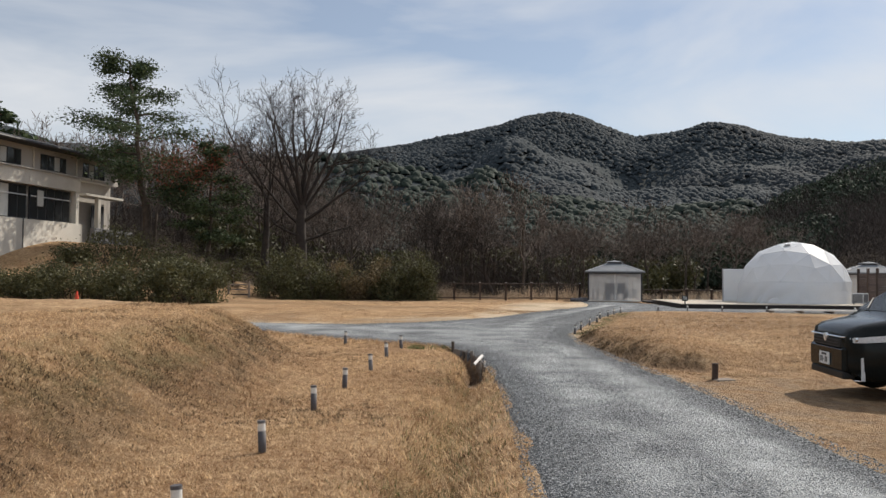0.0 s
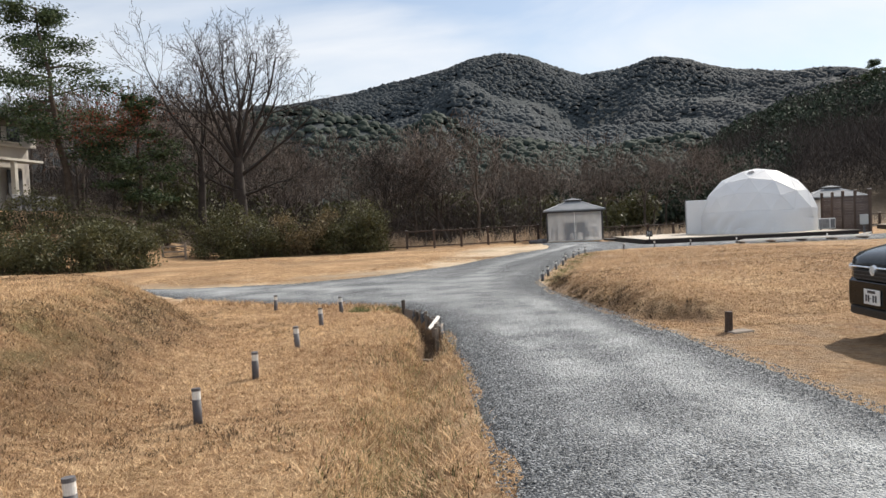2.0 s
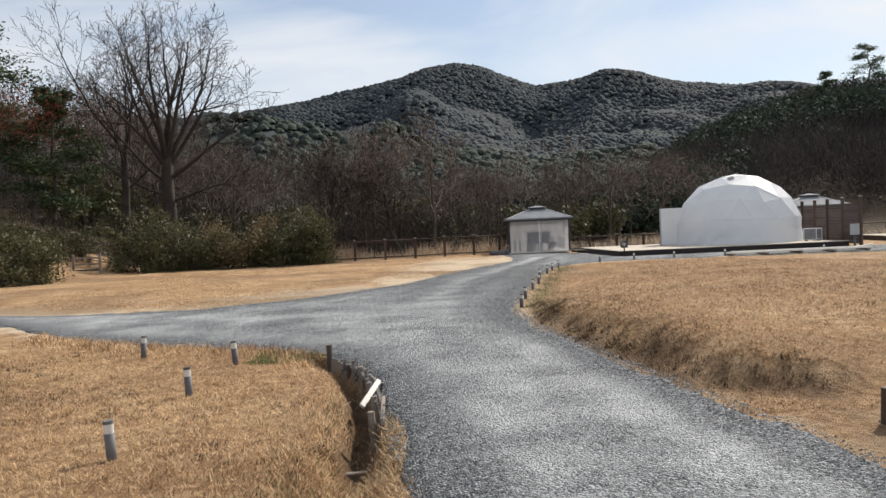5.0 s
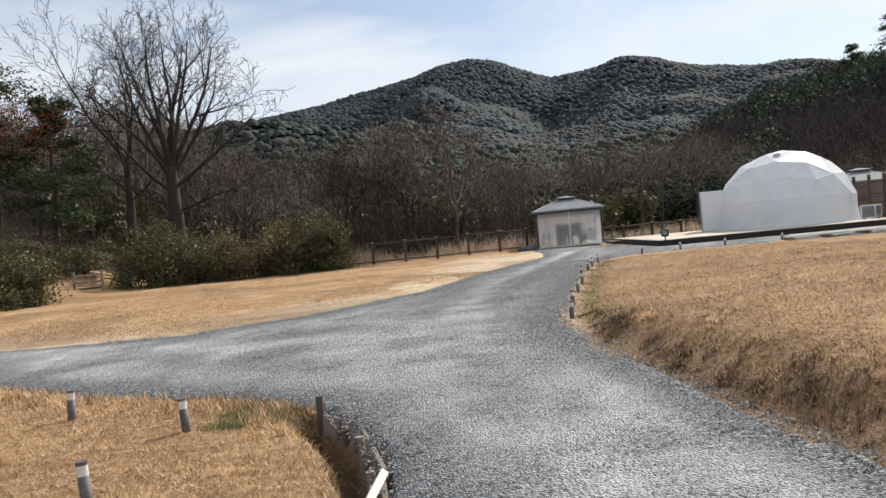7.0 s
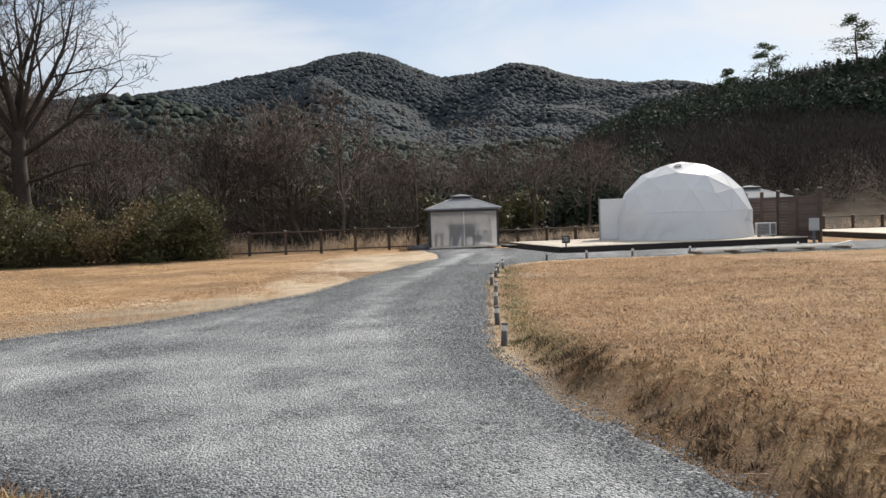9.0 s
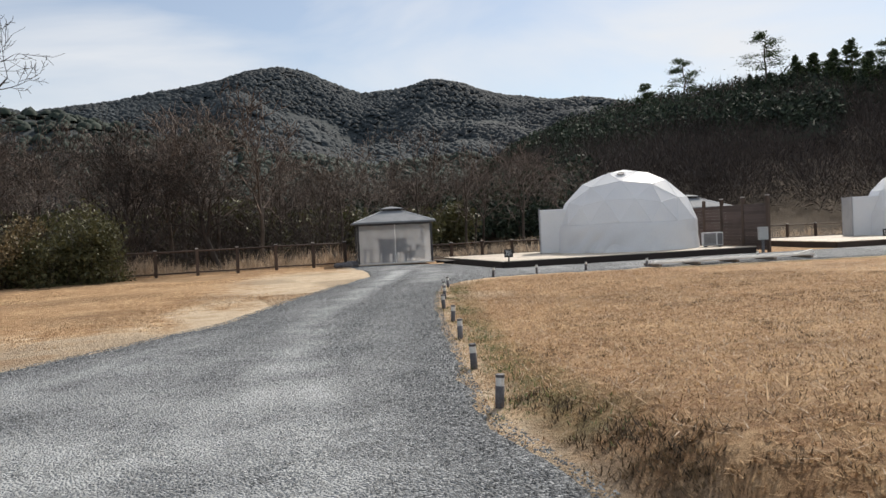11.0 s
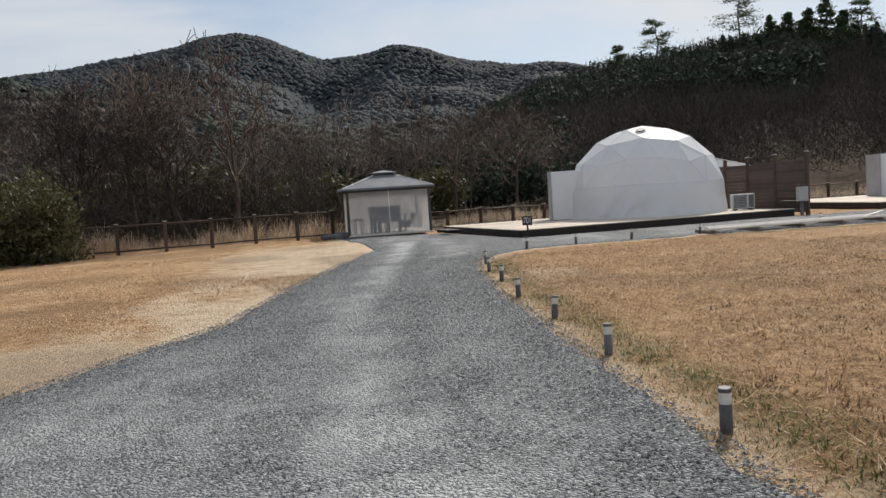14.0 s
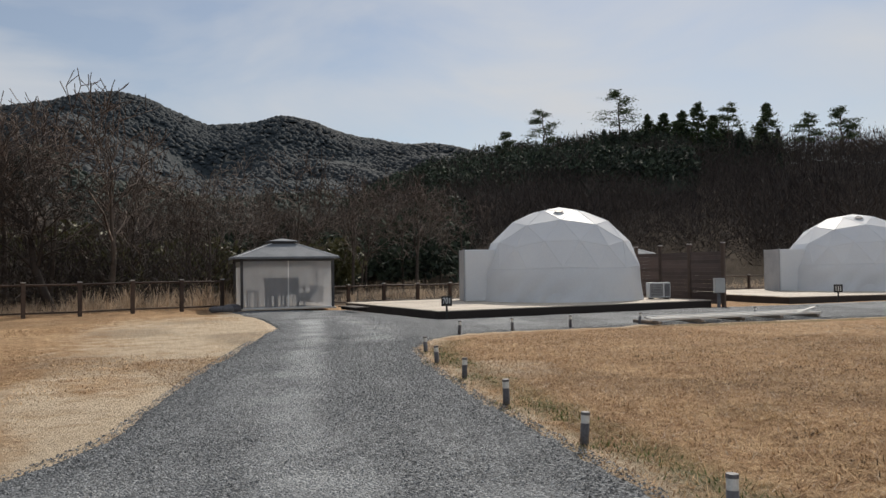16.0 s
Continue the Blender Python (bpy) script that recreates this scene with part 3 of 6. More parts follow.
TRACK_B = [(2.8, -30), (2.75, 8), (2.7, 15), (2.6, 20), (3.9, 25), (6.0, 31), (8.5, 37), (10, 42)]
EDGE_R = [(3.5, 5), (3.2, 13.4), (3.0, 18), (3.8, 22.5), (5.7, 28.8), (7.4, 33.1)]
TRACK_C = [(2.4, 18), (0.6, 20.6), (-3, 21.5), (-7, 24.4)]


def dust(x, y, d):
    """How far pale stone dust covers the drive: most in the wheel tracks and at the fork, least along the edges."""
    trk = np.minimum(np.minimum(near_path(TRACK_A, x, y), near_path(TRACK_B, x, y)), near_path(TRACK_C, x, y))
    c = x - 0.42 * np.maximum(y - 20, 0)
    swirl, streak = fbm(c * 0.6, y * 0.06, 71), fbm(c * 2.2, y * 0.10, 73)
    fork = np.exp(-((y - 19.5) / 6.0) ** 2) * sstep(3.0, 0.8, x)
    m = 0.85 * np.exp(-(trk / 0.38) ** 2) * (0.55 + 0.9 * swirl) + 0.75 * fork + 0.28 * sstep(17, 12, y) + 0.45 * sstep(0.42, 0.68, swirl) + 0.8 * (streak - 0.5)
    return np.clip(m * sstep(0.05, 0.9, d) * (1 - 0.75 * sstep(1.7, 0.5, near_path(EDGE_R, x, y)) * sstep(15, 19, y)), 0, 1)


t_mask = dust(rx, ry, rd)
road = arrays("road", np.stack([rx, ry, rz_], 1), rf[keep], M_GRAVEL, None, "", np.stack([t_mask, t_mask, t_mask, np.ones_like(rx)], 1), True)
tagged(road, "grey crushed-stone drive with pale wheel tracks", "road", "", "structure")


def ground_z(x, y):
    z, d = height(np.array([float(x)]), np.array([float(y)]))
    return float(z[0]) if d[0] < 0 else 0.03 - (0.1 if x > 12 and y > 39 else 0.0)


# ---- vegetation builders ----
def tubes(segs, sides):
    """Tapered tubes for (a, b, ra, rb) rows of an (n, 8) array."""
    s = np.asarray(segs, float)
    a, b, ra, rb = s[:, :3], s[:, 3:6], s[:, 6], s[:, 7]
    d = b - a
    d = d / (np.linalg.norm(d, axis=1, keepdims=True) + 1e-9)
    ref = np.where(np.abs(d[:, 2:3]) > 0.9, np.array([[1.0, 0, 0]]), np.array([[0, 0, 1.0]]))
    u = np.cross(d, ref)
    u /= np.linalg.norm(u, axis=1, keepdims=True) + 1e-9
    w = np.cross(d, u)
    th = np.arange(sides) * 2 * np.pi / sides
    off = u[:, None, :] * np.cos(th)[None, :, None] + w[:, None, :] * np.sin(th)[None, :, None]
    v = np.concatenate([a[:, None, :] + off * ra[:, None, None], b[:, None, :] + off * rb[:, None, None]], 1).reshape(-1, 3)
    base = np.arange(len(s))[:, None] * 2 * sides
    f = [np.stack([base[:, 0] + i, base[:, 0] + (i + 1) % sides, base[:, 0] + sides + (i + 1) % sides, base[:, 0] + sides + i], 1) for i in range(sides)]
    return v, np.concatenate(f, 0)


def grow(rng, segs, p, d, length, r, depth, top, spread=0.55, bend=0.16, lift=0.12, kids=3, steps=4):
    """One limb of several bent pieces, and its branches."""
    p, d = np.array(p, float), np.array(d, float)
    for i in range(steps):
        d = d + rng.normal(0, bend, 3) + np.array([0, 0, lift])
        d /= np.linalg.norm(d)
        q = p + d * length / steps
        r2 = r * (0.80 if depth else 0.7)
        segs[min(depth, top)].append((*p, *q, r, r2))
        if depth > 0 and (i > 0 or depth < top):
            for _ in range(kids if i == steps - 1 else rng.integers(1, kids)):
                s = rng.normal(0, 1, 3)
                s -= s.dot(d) * d
                s /= np.linalg.norm(s) + 1e-9
                grow(rng, segs, q, d * (1 - spread) + s * spread, length * rng.uniform(0.55, 0.78), r2 * rng.uniform(0.52, 0.74), depth - 1, top, spread, bend, lift, kids, max(2, steps - 1))
        p, r = q, r2


def bare_tree(name, label, seed, tall, trunk_r, depth, at, parts_mat=(None, None), spread=0.55, lean=(0, 0), clear=0.25, kids=3, group="", minr=0.008):
    rng = np.random.default_rng(seed)
    segs = {i: [] for i in range(depth + 1)}
    lower, p, d = [], np.zeros(3), np.array([lean[0], lean[1], 1.0])
    d /= np.linalg.norm(d)
    r = trunk_r
    n = 4
    lower.append((0, 0, -0.5, 0, 0, 0, trunk_r * 1.5, trunk_r * 1.12))
    for i in range(n):
        q = p + (d + np.append(rng.normal(0, 0.04, 2), 0)) * tall * clear / n
        lower.append((*p, *q, r * (1.12 if i == 0 else 1), r * 0.94))
        p, r = q, r * 0.94
    cl = (1 - clear) * tall
    grow(rng, segs, p, d, cl * 0.46, r, depth, depth, spread, 0.13, 0.10, kids, 4)
    grow(rng, segs, p, d + np.array([0.75, -0.2, 0]), cl * 0.42, r * 0.72, depth - 1, depth, spread, 0.13, 0.12, kids, 4)
    grow(rng, segs, p, d + np.array([-0.8, 0.1, 0]), cl * 0.40, r * 0.62, depth - 1, depth, spread, 0.13, 0.12, kids, 4)
    root = thing(name, label, "tree", group, "", at)
    lower += segs[depth]
    v, f = tubes(lower, 8)
    arrays("trunk", v, f, parts_mat[0] or M_BARK, root, "", None, True)
    rest = np.array([s for i in range(depth) for s in segs[i]])
    rest[:, 6:8] = np.maximum(rest[:, 6:8], minr)
    v, f = tubes(rest, 3)
    arrays("crown", v, f, parts_mat[1] or M_TWIG, root)
    return root


def limb(rng, segs, p, d, length, r, level, lift):
    """One tapering limb that bends upwards, with side branches at acute angles along its outer part."""
    p, d = np.array(p, float), np.array(d, float)
    n = (3, 5, 7, 9)[level]
    turn = rng.uniform(0, 2 * np.pi)
    for i in range(n):
        d = d + rng.normal(0, (0.10, 0.10, 0.08, 0.07)[level], 3) + np.array([0, 0, lift])
        d /= np.linalg.norm(d)
        q = p + d * length / n
        ra, rb = r * (1 - 0.8 * i / n), r * (1 - 0.8 * (i + 1) / n)
        segs[level].append((*p, *q, ra, rb))
        if level and i >= (0, 0, 1, 2)[level]:
            turn += 2.4 + rng.normal(0, 0.4)
            u = np.cross(d, (0.3, 0.2, 1.0))
            u /= np.linalg.norm(u)
            side = u * np.cos(turn) + np.cross(d, u) * np.sin(turn)
            a = rng.uniform(0.55, 0.95)
            limb(rng, segs, q, d * np.cos(a) + side * np.sin(a), length * rng.uniform(0.36, 0.62) * (1 - 0.40 * i / n), rb * 0.66, level - 1, lift)
        p = q


def spreading_tree(name, label, seed, tall, trunk_r, fork, limbs, at):
    """A bare broadleaf: trunk up to the fork, and main limbs given as (height, bearing, slope, length), all as shares of its height or degrees."""
    rng = np.random.default_rng(seed)
    segs = {k: [] for k in range(4)}
    lower, p = [(0, 0, -0.6, 0, 0, 0.1, trunk_r * 1.6, trunk_r * 1.15)], np.array([0, 0, 0.1])
    axis = [p]
    for i in range(6):
        q = p + np.array([rng.normal(0, 0.05), rng.normal(0, 0.05), tall * fork / 6])
        lower.append((*p, *q, trunk_r * (1.15 - 0.07 * i), trunk_r * (1.15 - 0.07 * (i + 1))))
        p = q
        axis.append(p)
    for hgt, bearing, slope, ln in limbs:
        k = min(1.0, hgt / fork) * 6
        i = min(5, int(k))
        b = axis[i] + (axis[i + 1] - axis[i]) * (k - i)
        bb, sl = radians(bearing), radians(slope)
        limb(rng, segs, b, (np.cos(bb) * np.cos(sl), np.sin(bb) * np.cos(sl), np.sin(sl)), tall * ln, trunk_r * 0.42 * (ln / 0.6) ** 0.7, 3, 0.05)
    root = thing(name, label, "tree", "", "", at)
    v, f = tubes(lower, 10)
    arrays("trunk", v, f, M_DARKBARK, root, "", None, True)
    for k in range(len(limbs)):
        v, f = tubes(np.array(segs[3][9 * k:9 * k + 9]), 7)
        arrays("limb", v, f, M_DARKBARK, root, "", None, True)
    rest = np.array(segs[2] + segs[1] + segs[0])
    rest[:, 6:8] = np.maximum(rest[:, 6:8], 0.011)
    v, f = tubes(rest, 3)
    arrays("crown", v, f, M_DARKBARK, root)
    return root


def crowns(rng, x, y, z, radius, tall):
    """Rounded tree crowns, each a closed uneven cap."""
    k, n = len(x), 6
    th = np.arange(n) * 2 * np.pi / n
    ring = np.concatenate([np.stack([np.cos(th), np.sin(th), 0 * th], 1), np.stack([0.78 * np.cos(th + 0.4), 0.78 * np.sin(th + 0.4), 0 * th + 0.62], 1), [[0, 0, 1.0]]])
    v = ring[None] * rng.uniform(0.8, 1.2, (k, 2 * n + 1, 1))
    v = v * np.stack([radius, radius, tall], 1)[:, None, :] + np.stack([x, y, z], 1)[:, None, :]
    i = np.arange(n)
    j = (i + 1) % n
    tri = np.concatenate([np.stack([i, j, n + i], 1), np.stack([j, n + j, n + i], 1), np.stack([n + i, n + j, 0 * i + 2 * n], 1)])
    return v.reshape(-1, 3), (np.arange(k)[:, None, None] * (2 * n + 1) + tri[None]).reshape(-1, 3)


def cards(rng, c, size, flat=0.0):
    """Small leaf-shaped quads at centres c, with random turns; flat pulls them level."""
    n = len(c)
    u, w = rng.normal(0, 1, (n, 3)), rng.normal(0, 1, (n, 3))
    u[:, 2] *= 1 - flat
    w[:, 2] *= 1 - flat
    u /= np.linalg.norm(u, axis=1, keepdims=True)
    w -= (w * u).sum(1, keepdims=True) * u
    w /= np.linalg.norm(w, axis=1, keepdims=True) + 1e-9
    s = (np.asarray(size) * np.ones(n))[:, None]
    v = np.stack([c - u * s, c + w * s * 0.45, c + u * s, c - w * s * 0.45], 1).reshape(-1, 3)
    return v, np.arange(4 * n).reshape(-1, 4)


def bush(name, label, seed, size, at, rz, mat, n=5200, leaf=0.085, group=""):
    """A shrub: stems, and leaves in clumps over an uneven body."""
    rng = np.random.default_rng(seed)
    sx, sy, sz = size
    k = 70
    cl = rng.uniform(-1, 1, (k * 4, 3))
    cl = cl[(cl[:, 0] ** 2 + cl[:, 1] ** 2 < 1)][:k]
    cl[:, 2] = rng.uniform(0.06, 1, len(cl)) * (0.72 + 0.28 * np.cos(cl[:, 0] * 2.0 + seed) * np.sqrt(np.maximum(0, 1 - 0.5 * cl[:, 0] ** 2)))
    cl = cl * np.array([sx / 2, sy / 2, sz * 0.93])
    pick = rng.integers(0, len(cl), n)
    c = cl[pick] + rng.normal(0, 1, (n, 3)) * np.array([0.26, 0.26, 0.20])
    up = rng.random(n) < 0.06
    c[up, 2] += rng.uniform(0.1, 0.5, up.sum())
    c[:, 2] = np.maximum(c[:, 2], 0.03)
    root = thing(name, label, "bush", group, "", at, rz)
    v, f = cards(rng, c, rng.uniform(0.6, 1.3, n) * leaf)
    arrays("foliage", v, f, mat, root)
    st = []
    for q in cl:
        b0 = np.array([q[0] * 0.55, q[1] * 0.55, -0.15])
        mid = (b0 + q) / 2 + rng.normal(0, 0.08, 3)
        st += [(*b0, *mid, 0.018, 0.013), (*mid, *(q + np.array([0, 0, 0.15])), 0.013, 0.005)]
    v, f = tubes(np.array(st), 4)
    arrays("woody_core", v, f, M_BARK, root)
    return root


def pine(name, label, seed, tall, at, lean=(0, 0), pads=34, clear=0.35, tuft=0.34, wide=0.42, red=False, group="", pointed=False, per=110):
    """A conifer: bent trunk, level limbs, and needle tufts in flat pads."""
    rng = np.random.default_rng(seed)
    root = thing(name, label, "tree", group, "", at)
    tr, pts, p = [], [], np.array([0, 0, -0.4])
    n = 9
    for i in range(n):
        q = np.array([lean[0] * (i + 1) / n * tall + rng.normal(0, 0.010) * tall, lean[1] * (i + 1) / n * tall + rng.normal(0, 0.010) * tall, tall * (i + 1) / n * 0.97])
        r0, r1 = 0.020 * tall * (1 - 0.09 * i), 0.020 * tall * (1 - 0.09 * (i + 1))
        tr.append((*p, *q, r0, r1))
        pts.append(q)
        p = q
    limbs, centres, sizes = [], [], []
    for j in range(pads):
        t = clear + (1 - clear) * (j + rng.random()) / pads
        k = min(n - 1, int(t * n))
        base = pts[k - 1] + (pts[k] - pts[k - 1]) * (t * n - k) if k else pts[0] * t * n
        reach = tall * wide * ((1 - t) / (1 - clear) * 0.9 + 0.1 if pointed else (0.45 + 0.55 * np.sin(np.pi * min(1, 0.18 + (t - clear) / (1 - clear))))) * rng.uniform(0.45, 1.0)
        a = rng.uniform(0, 2 * np.pi)
        tip = base + np.array([np.cos(a) * reach, np.sin(a) * reach, rng.uniform(-0.02, 0.05) * tall * (-1 if pointed else 1)])
        mid = (base + tip) / 2 + np.array([0, 0, rng.uniform(-0.01, 0.02) * tall])
        limbs += [(*base, *mid, 0.0045 * tall, 0.003 * tall), (*mid, *tip, 0.003 * tall, 0.0012 * tall)]
        c = rng.normal(0, 1, (per, 3)) * np.array([reach * 0.20 + 0.012 * tall, reach * 0.20 + 0.012 * tall, (0.014 if pointed else 0.019) * tall])
        centres.append(c + tip * 0.72 + base * 0.28)
    v, f = tubes(np.array(tr), 7)
    arrays("trunk", v, f, M_BARK, root, "", None, True)
    v, f = tubes(np.array(limbs), 4)
    tagged(arrays("limb_frame", v, f, M_BARK, root), kind="stuff")
    c = np.concatenate(centres)
    v, f = cards(rng, c, rng.uniform(0.6, 1.2, len(c)) * tuft, 0.55)
    arrays("needle_crown", v, f, M_PINE, root)
    if red:
        c = rng.normal(0, 1, (1400, 3)) * np.array([1.5, 1.1, 0.8]) + np.array([2.6, -0.8, tall * 0.40])
        v, f = cards(rng, c, rng.uniform(0.6, 1.2, len(c)) * 0.09, 0.3)
        arrays("withered_foliage", v, f, M_RED, root, "rust-red withered foliage")
    return root


def clump_cloud(rng, x, y, z, size, n, kind):
    """Many crowns at once. kind 0: round leafy, 1: conical, 2: bare brush of upright twigs."""
    k = len(x)
    base = np.stack([x, y, z], 1)[:, None, :]
    sz = np.asarray(size)[:, None, None]
    if kind == 2:
        a = rng.uniform(0, 2 * np.pi, (k, n))
        lean = np.abs(rng.normal(0, 0.30, (k, n)))
        hgt = rng.uniform(0.35, 1.0, (k, n))
        b0 = np.stack([np.cos(a) * 0.10, np.sin(a) * 0.10, hgt * rng.uniform(0, 0.55, (k, n))], 2)
        d = np.stack([np.cos(a) * lean, np.sin(a) * lean, hgt - b0[:, :, 2]], 2)
        tip = base + (b0 + d + rng.normal(0, 0.05, (k, n, 3))) * sz
        b0 = base + b0 * sz
        side = np.stack([rng.normal(0, 1, (k, n)), rng.normal(0, 1, (k, n)), rng.normal(0, 0.3, (k, n))], 2)
        side /= np.linalg.norm(side, axis=2, keepdims=True)
        v = np.stack([b0 - side * sz * 0.010, b0 + side * sz * 0.010, tip + side * sz * 0.003, tip - side * sz * 0.003], 2).reshape(-1, 3)
        return v, np.arange(4 * k * n).reshape(-1, 4)
    if kind == 3:
        c = rng.normal(0, 1, (k, n, 3))
        c /= np.linalg.norm(c, axis=2, keepdims=True)
        c *= (rng.random((k, n, 1)) ** 0.4)
        d = c * np.array([0.6, 0.6, 0.5]) + np.array([0, 0, 0.55]) + rng.normal(0, 0.25, (k, n, 3))
        d /= np.linalg.norm(d, axis=2, keepdims=True)
        ln = rng.uniform(0.07, 0.19, (k, n, 1))
        p = base + (c * np.array([0.44, 0.44, 0.42]) + np.array([0, 0, 0.48])) * sz
        q = p + d * ln * sz
        side = rng.normal(0, 1, (k, n, 3))
        side -= (side * d).sum(2, keepdims=True) * d
        side /= np.linalg.norm(side, axis=2, keepdims=True)
        v = np.stack([p - side * sz * 0.0055, p + side * sz * 0.0055, q], 2).reshape(-1, 3)
        return v, np.arange(3 * k * n).reshape(-1, 3)
    if kind == 1:
        t = rng.random((k, n)) ** 0.7
        a = rng.uniform(0, 2 * np.pi, (k, n))
        rr = (1.05 - t) * 0.24
        c = np.stack([np.cos(a) * rr, np.sin(a) * rr, t * 1.0], 2)
        s = 0.06
    else:
        c = rng.normal(0, 1, (k, n, 3))
        c /= np.linalg.norm(c, axis=2, keepdims=True)
        c *= (rng.random((k, n, 1)) ** 0.33) * np.array([0.42, 0.42, 0.40])
        c[:, :, 2] += 0.55
        s = 0.06
    c = (base + c * sz).reshape(-1, 3)
    return cards(rng, c, np.repeat(np.asarray(size), n) * s * rng.uniform(0.6, 1.2, k * n))


# ---- domes on their decks ----
def glamping_dome(at, rz, group, label):
    """White geodesic tent: faceted shell, skirt, vestibule to its left, round vent."""
    root = thing("geodesic_dome_tent", label, "tent", group, "", at, rz)
    R, skirt = 2.94, 0.68
    bm = bmesh.new()
    bmesh.ops.create_icosphere(bm, subdivisions=1, radius=1.0)
    bmesh.ops.subdivide_edges(bm, edges=bm.edges[:], cuts=2, use_grid_fill=True)
    for v in bm.verts:
        v.co = v.co.normalized() * R * 1.012
    bmesh.ops.transform(bm, verts=bm.verts, matrix=Matrix.Diagonal((1, 1, 0.915, 1)) @ pose(0, 0, 0, 0, 0, 8))
    bmesh.ops.bisect_plane(bm, geom=bm.verts[:] + bm.edges[:] + bm.faces[:], plane_co=(0, 0, -0.02), plane_no=(0, 0, 1), clear_inner=True)
    bmesh.ops.translate(bm, verts=bm.verts, vec=(0, 0, skirt))
    shell = part("shell", bm, M_DOME, root)
    # tensioned poles show as thin welded seams along the facets
    bm = bmesh.new()
    src = shell.data
    for e in src.edges:
        a, b = src.vertices[e.vertices[0]].co, src.vertices[e.vertices[1]].co
        if min(a.z, b.z) > skirt + 0.1 and (a - b).length > 0.3:
            rod(bm, a * 1.0, b * 1.0, 0.010, n=5)
    part("seam_lattice", bm, M_DOME, root)
    ring0, ring1, ring2 = [], [], []
    n = 96
    for i in range(n):
        a = 2 * math.pi * i / n
        wr = 0.05 * math.sin(a * 9) + 0.03 * math.sin(a * 23 + 1)
        ring0.append((math.cos(a) * (R * 0.985), math.sin(a) * (R * 0.985), skirt + 0.03))
        ring1.append((math.cos(a) * (R + 0.02 + wr * 0.5), math.sin(a) * (R + 0.02 + wr * 0.5), 0.30))
        ring2.append((math.cos(a) * (R + 0.05 + wr), math.sin(a) * (R + 0.05 + wr), 0.0))
    part("skirt", lofted([ring0, ring1, ring2], False), M_DOME, root, "", True)
    # loose lower cover hanging in folds round the front
    bm = bmesh.new()
    cols, rows = 90, 12
    grid = []
    for i in range(cols + 1):
        s = i / cols
        a = math.radians(196 + 118 * s)
        line = []
        for j in range(rows + 1):
            t = j / rows
            z = 1.12 * t
            r = math.sqrt(R * R - (max(0, z - skirt) / 0.905) ** 2) + 0.03
            fold = 0.085 * math.sin(34 * s - 6 * t + math.sin(s * 17)) * (1 - t) * (0.15 + math.exp(-((s - 0.40) / 0.22) ** 2))
            r += fold + 0.06 * (1 - t) ** 2
            line.append(bm.verts.new((math.cos(a) * r, math.sin(a) * r, z)))
        grid.append(line)
    for i in range(cols):
        for j in range(rows):
            bm.faces.new((grid[i][j], grid[i + 1][j], grid[i + 1][j + 1], grid[i][j + 1]))
    part("lower_cover", bm, M_DOME, root, "", True)
    bm = bmesh.new()
    box(bm, (-2.70, 0, 0.925), (1.86, 1.78, 1.85), 0, 0.03)
    part("vestibule", bm, M_DOME, root)
    bm = bmesh.new()
    box(bm, (-3.645, 0, 0.925), (0.05, 1.76, 1.85), 0, 0.01)
    part("vestibule_end", bm, M_DOMEGREY, root, "grey end flap of the vestibule")
    for y in (-0.90, 0.90):
        part("corner_pole", new_rod((-3.66, y, 0), (-3.66, y, 1.89), 0.022), M_DOMEGREY, root)
    va = Vector((-0.24, -1.07, 2.50)).normalized()
    vent = part("vent", new_rod(va * (R * 0.92 - 0.25) + Vector((0, 0, skirt)), va * (R * 0.92 + 0.05) + Vector((0, 0, skirt)), 0.17, 0.15, 18), M_VENT, root, "dark round vent cap")
    part("vent_ring", new_rod(va * (R * 0.92 - 0.2) + Vector((0, 0, skirt)), va * (R * 0.92 + 0.01) + Vector((0, 0, skirt)), 0.22, 0.21, 18), M_DOME, vent)
    return root


def deck(at, rz, wide, deep, group, label):
    """Low deck: dark fascia on joists, pale boards, each its own piece."""
    root = thing("timber_deck", label, "deck", group, "", at, rz)
    h = 0.24
    part("front_fascia", new_box((wide / 2, 0.02, h / 2), (wide, 0.045, h), 0, 0.006), M_FASCIA, root)
    part("left_fascia", new_box((0.02, deep / 2, h / 2), (0.045, deep - 0.1, h), 0, 0.006), M_FASCIA, root)
    part("right_fascia", new_box((wide - 0.02, deep / 2, h / 2), (0.045, deep - 0.1, h), 0, 0.006), M_FASCIA, root)
    part("back_fascia", new_box((wide / 2, deep - 0.02, h / 2), (wide, 0.045, h), 0, 0.006), M_FASCIA, root)
    for k in range(4):
        part("joist", new_box((wide / 2, deep * (k + 0.5) / 4, 0.10), (wide - 0.12, 0.06, 0.2)), M_FASCIA, root)
    n = int(deep / 0.148)
    first = part("deck_board", new_box((wide / 2, 0, 0), (wide + 0.03, 0.14, 0.03), 0, 0.005), M_DECK, root)
    first.matrix_basis = pose(0, 0.07, h + 0.016)
    for k in range(1, n):
        shared("deck_board", first.data, root, pose(0, 0.07 + k * 0.148, h + 0.016))
    return root


D1 = (12.2, 40.35)
deck((*D1, -0.10), -3.6, 10.4, 7.6, "decks", "low timber deck with pale boards and dark edge boards")
glamping_dome((19.65, 44.15, 0.17), -27, "dome tents", "white faceted dome tent with a draped side vestibule")
deck((26.2, 39.3, -0.10), -15, 13.0, 8.5, "decks", "low timber deck with pale boards beside the lane")
glamping_dome((35.2, 42.4, 0.17), -33, "dome tents", "white faceted dome tent on the farther deck")
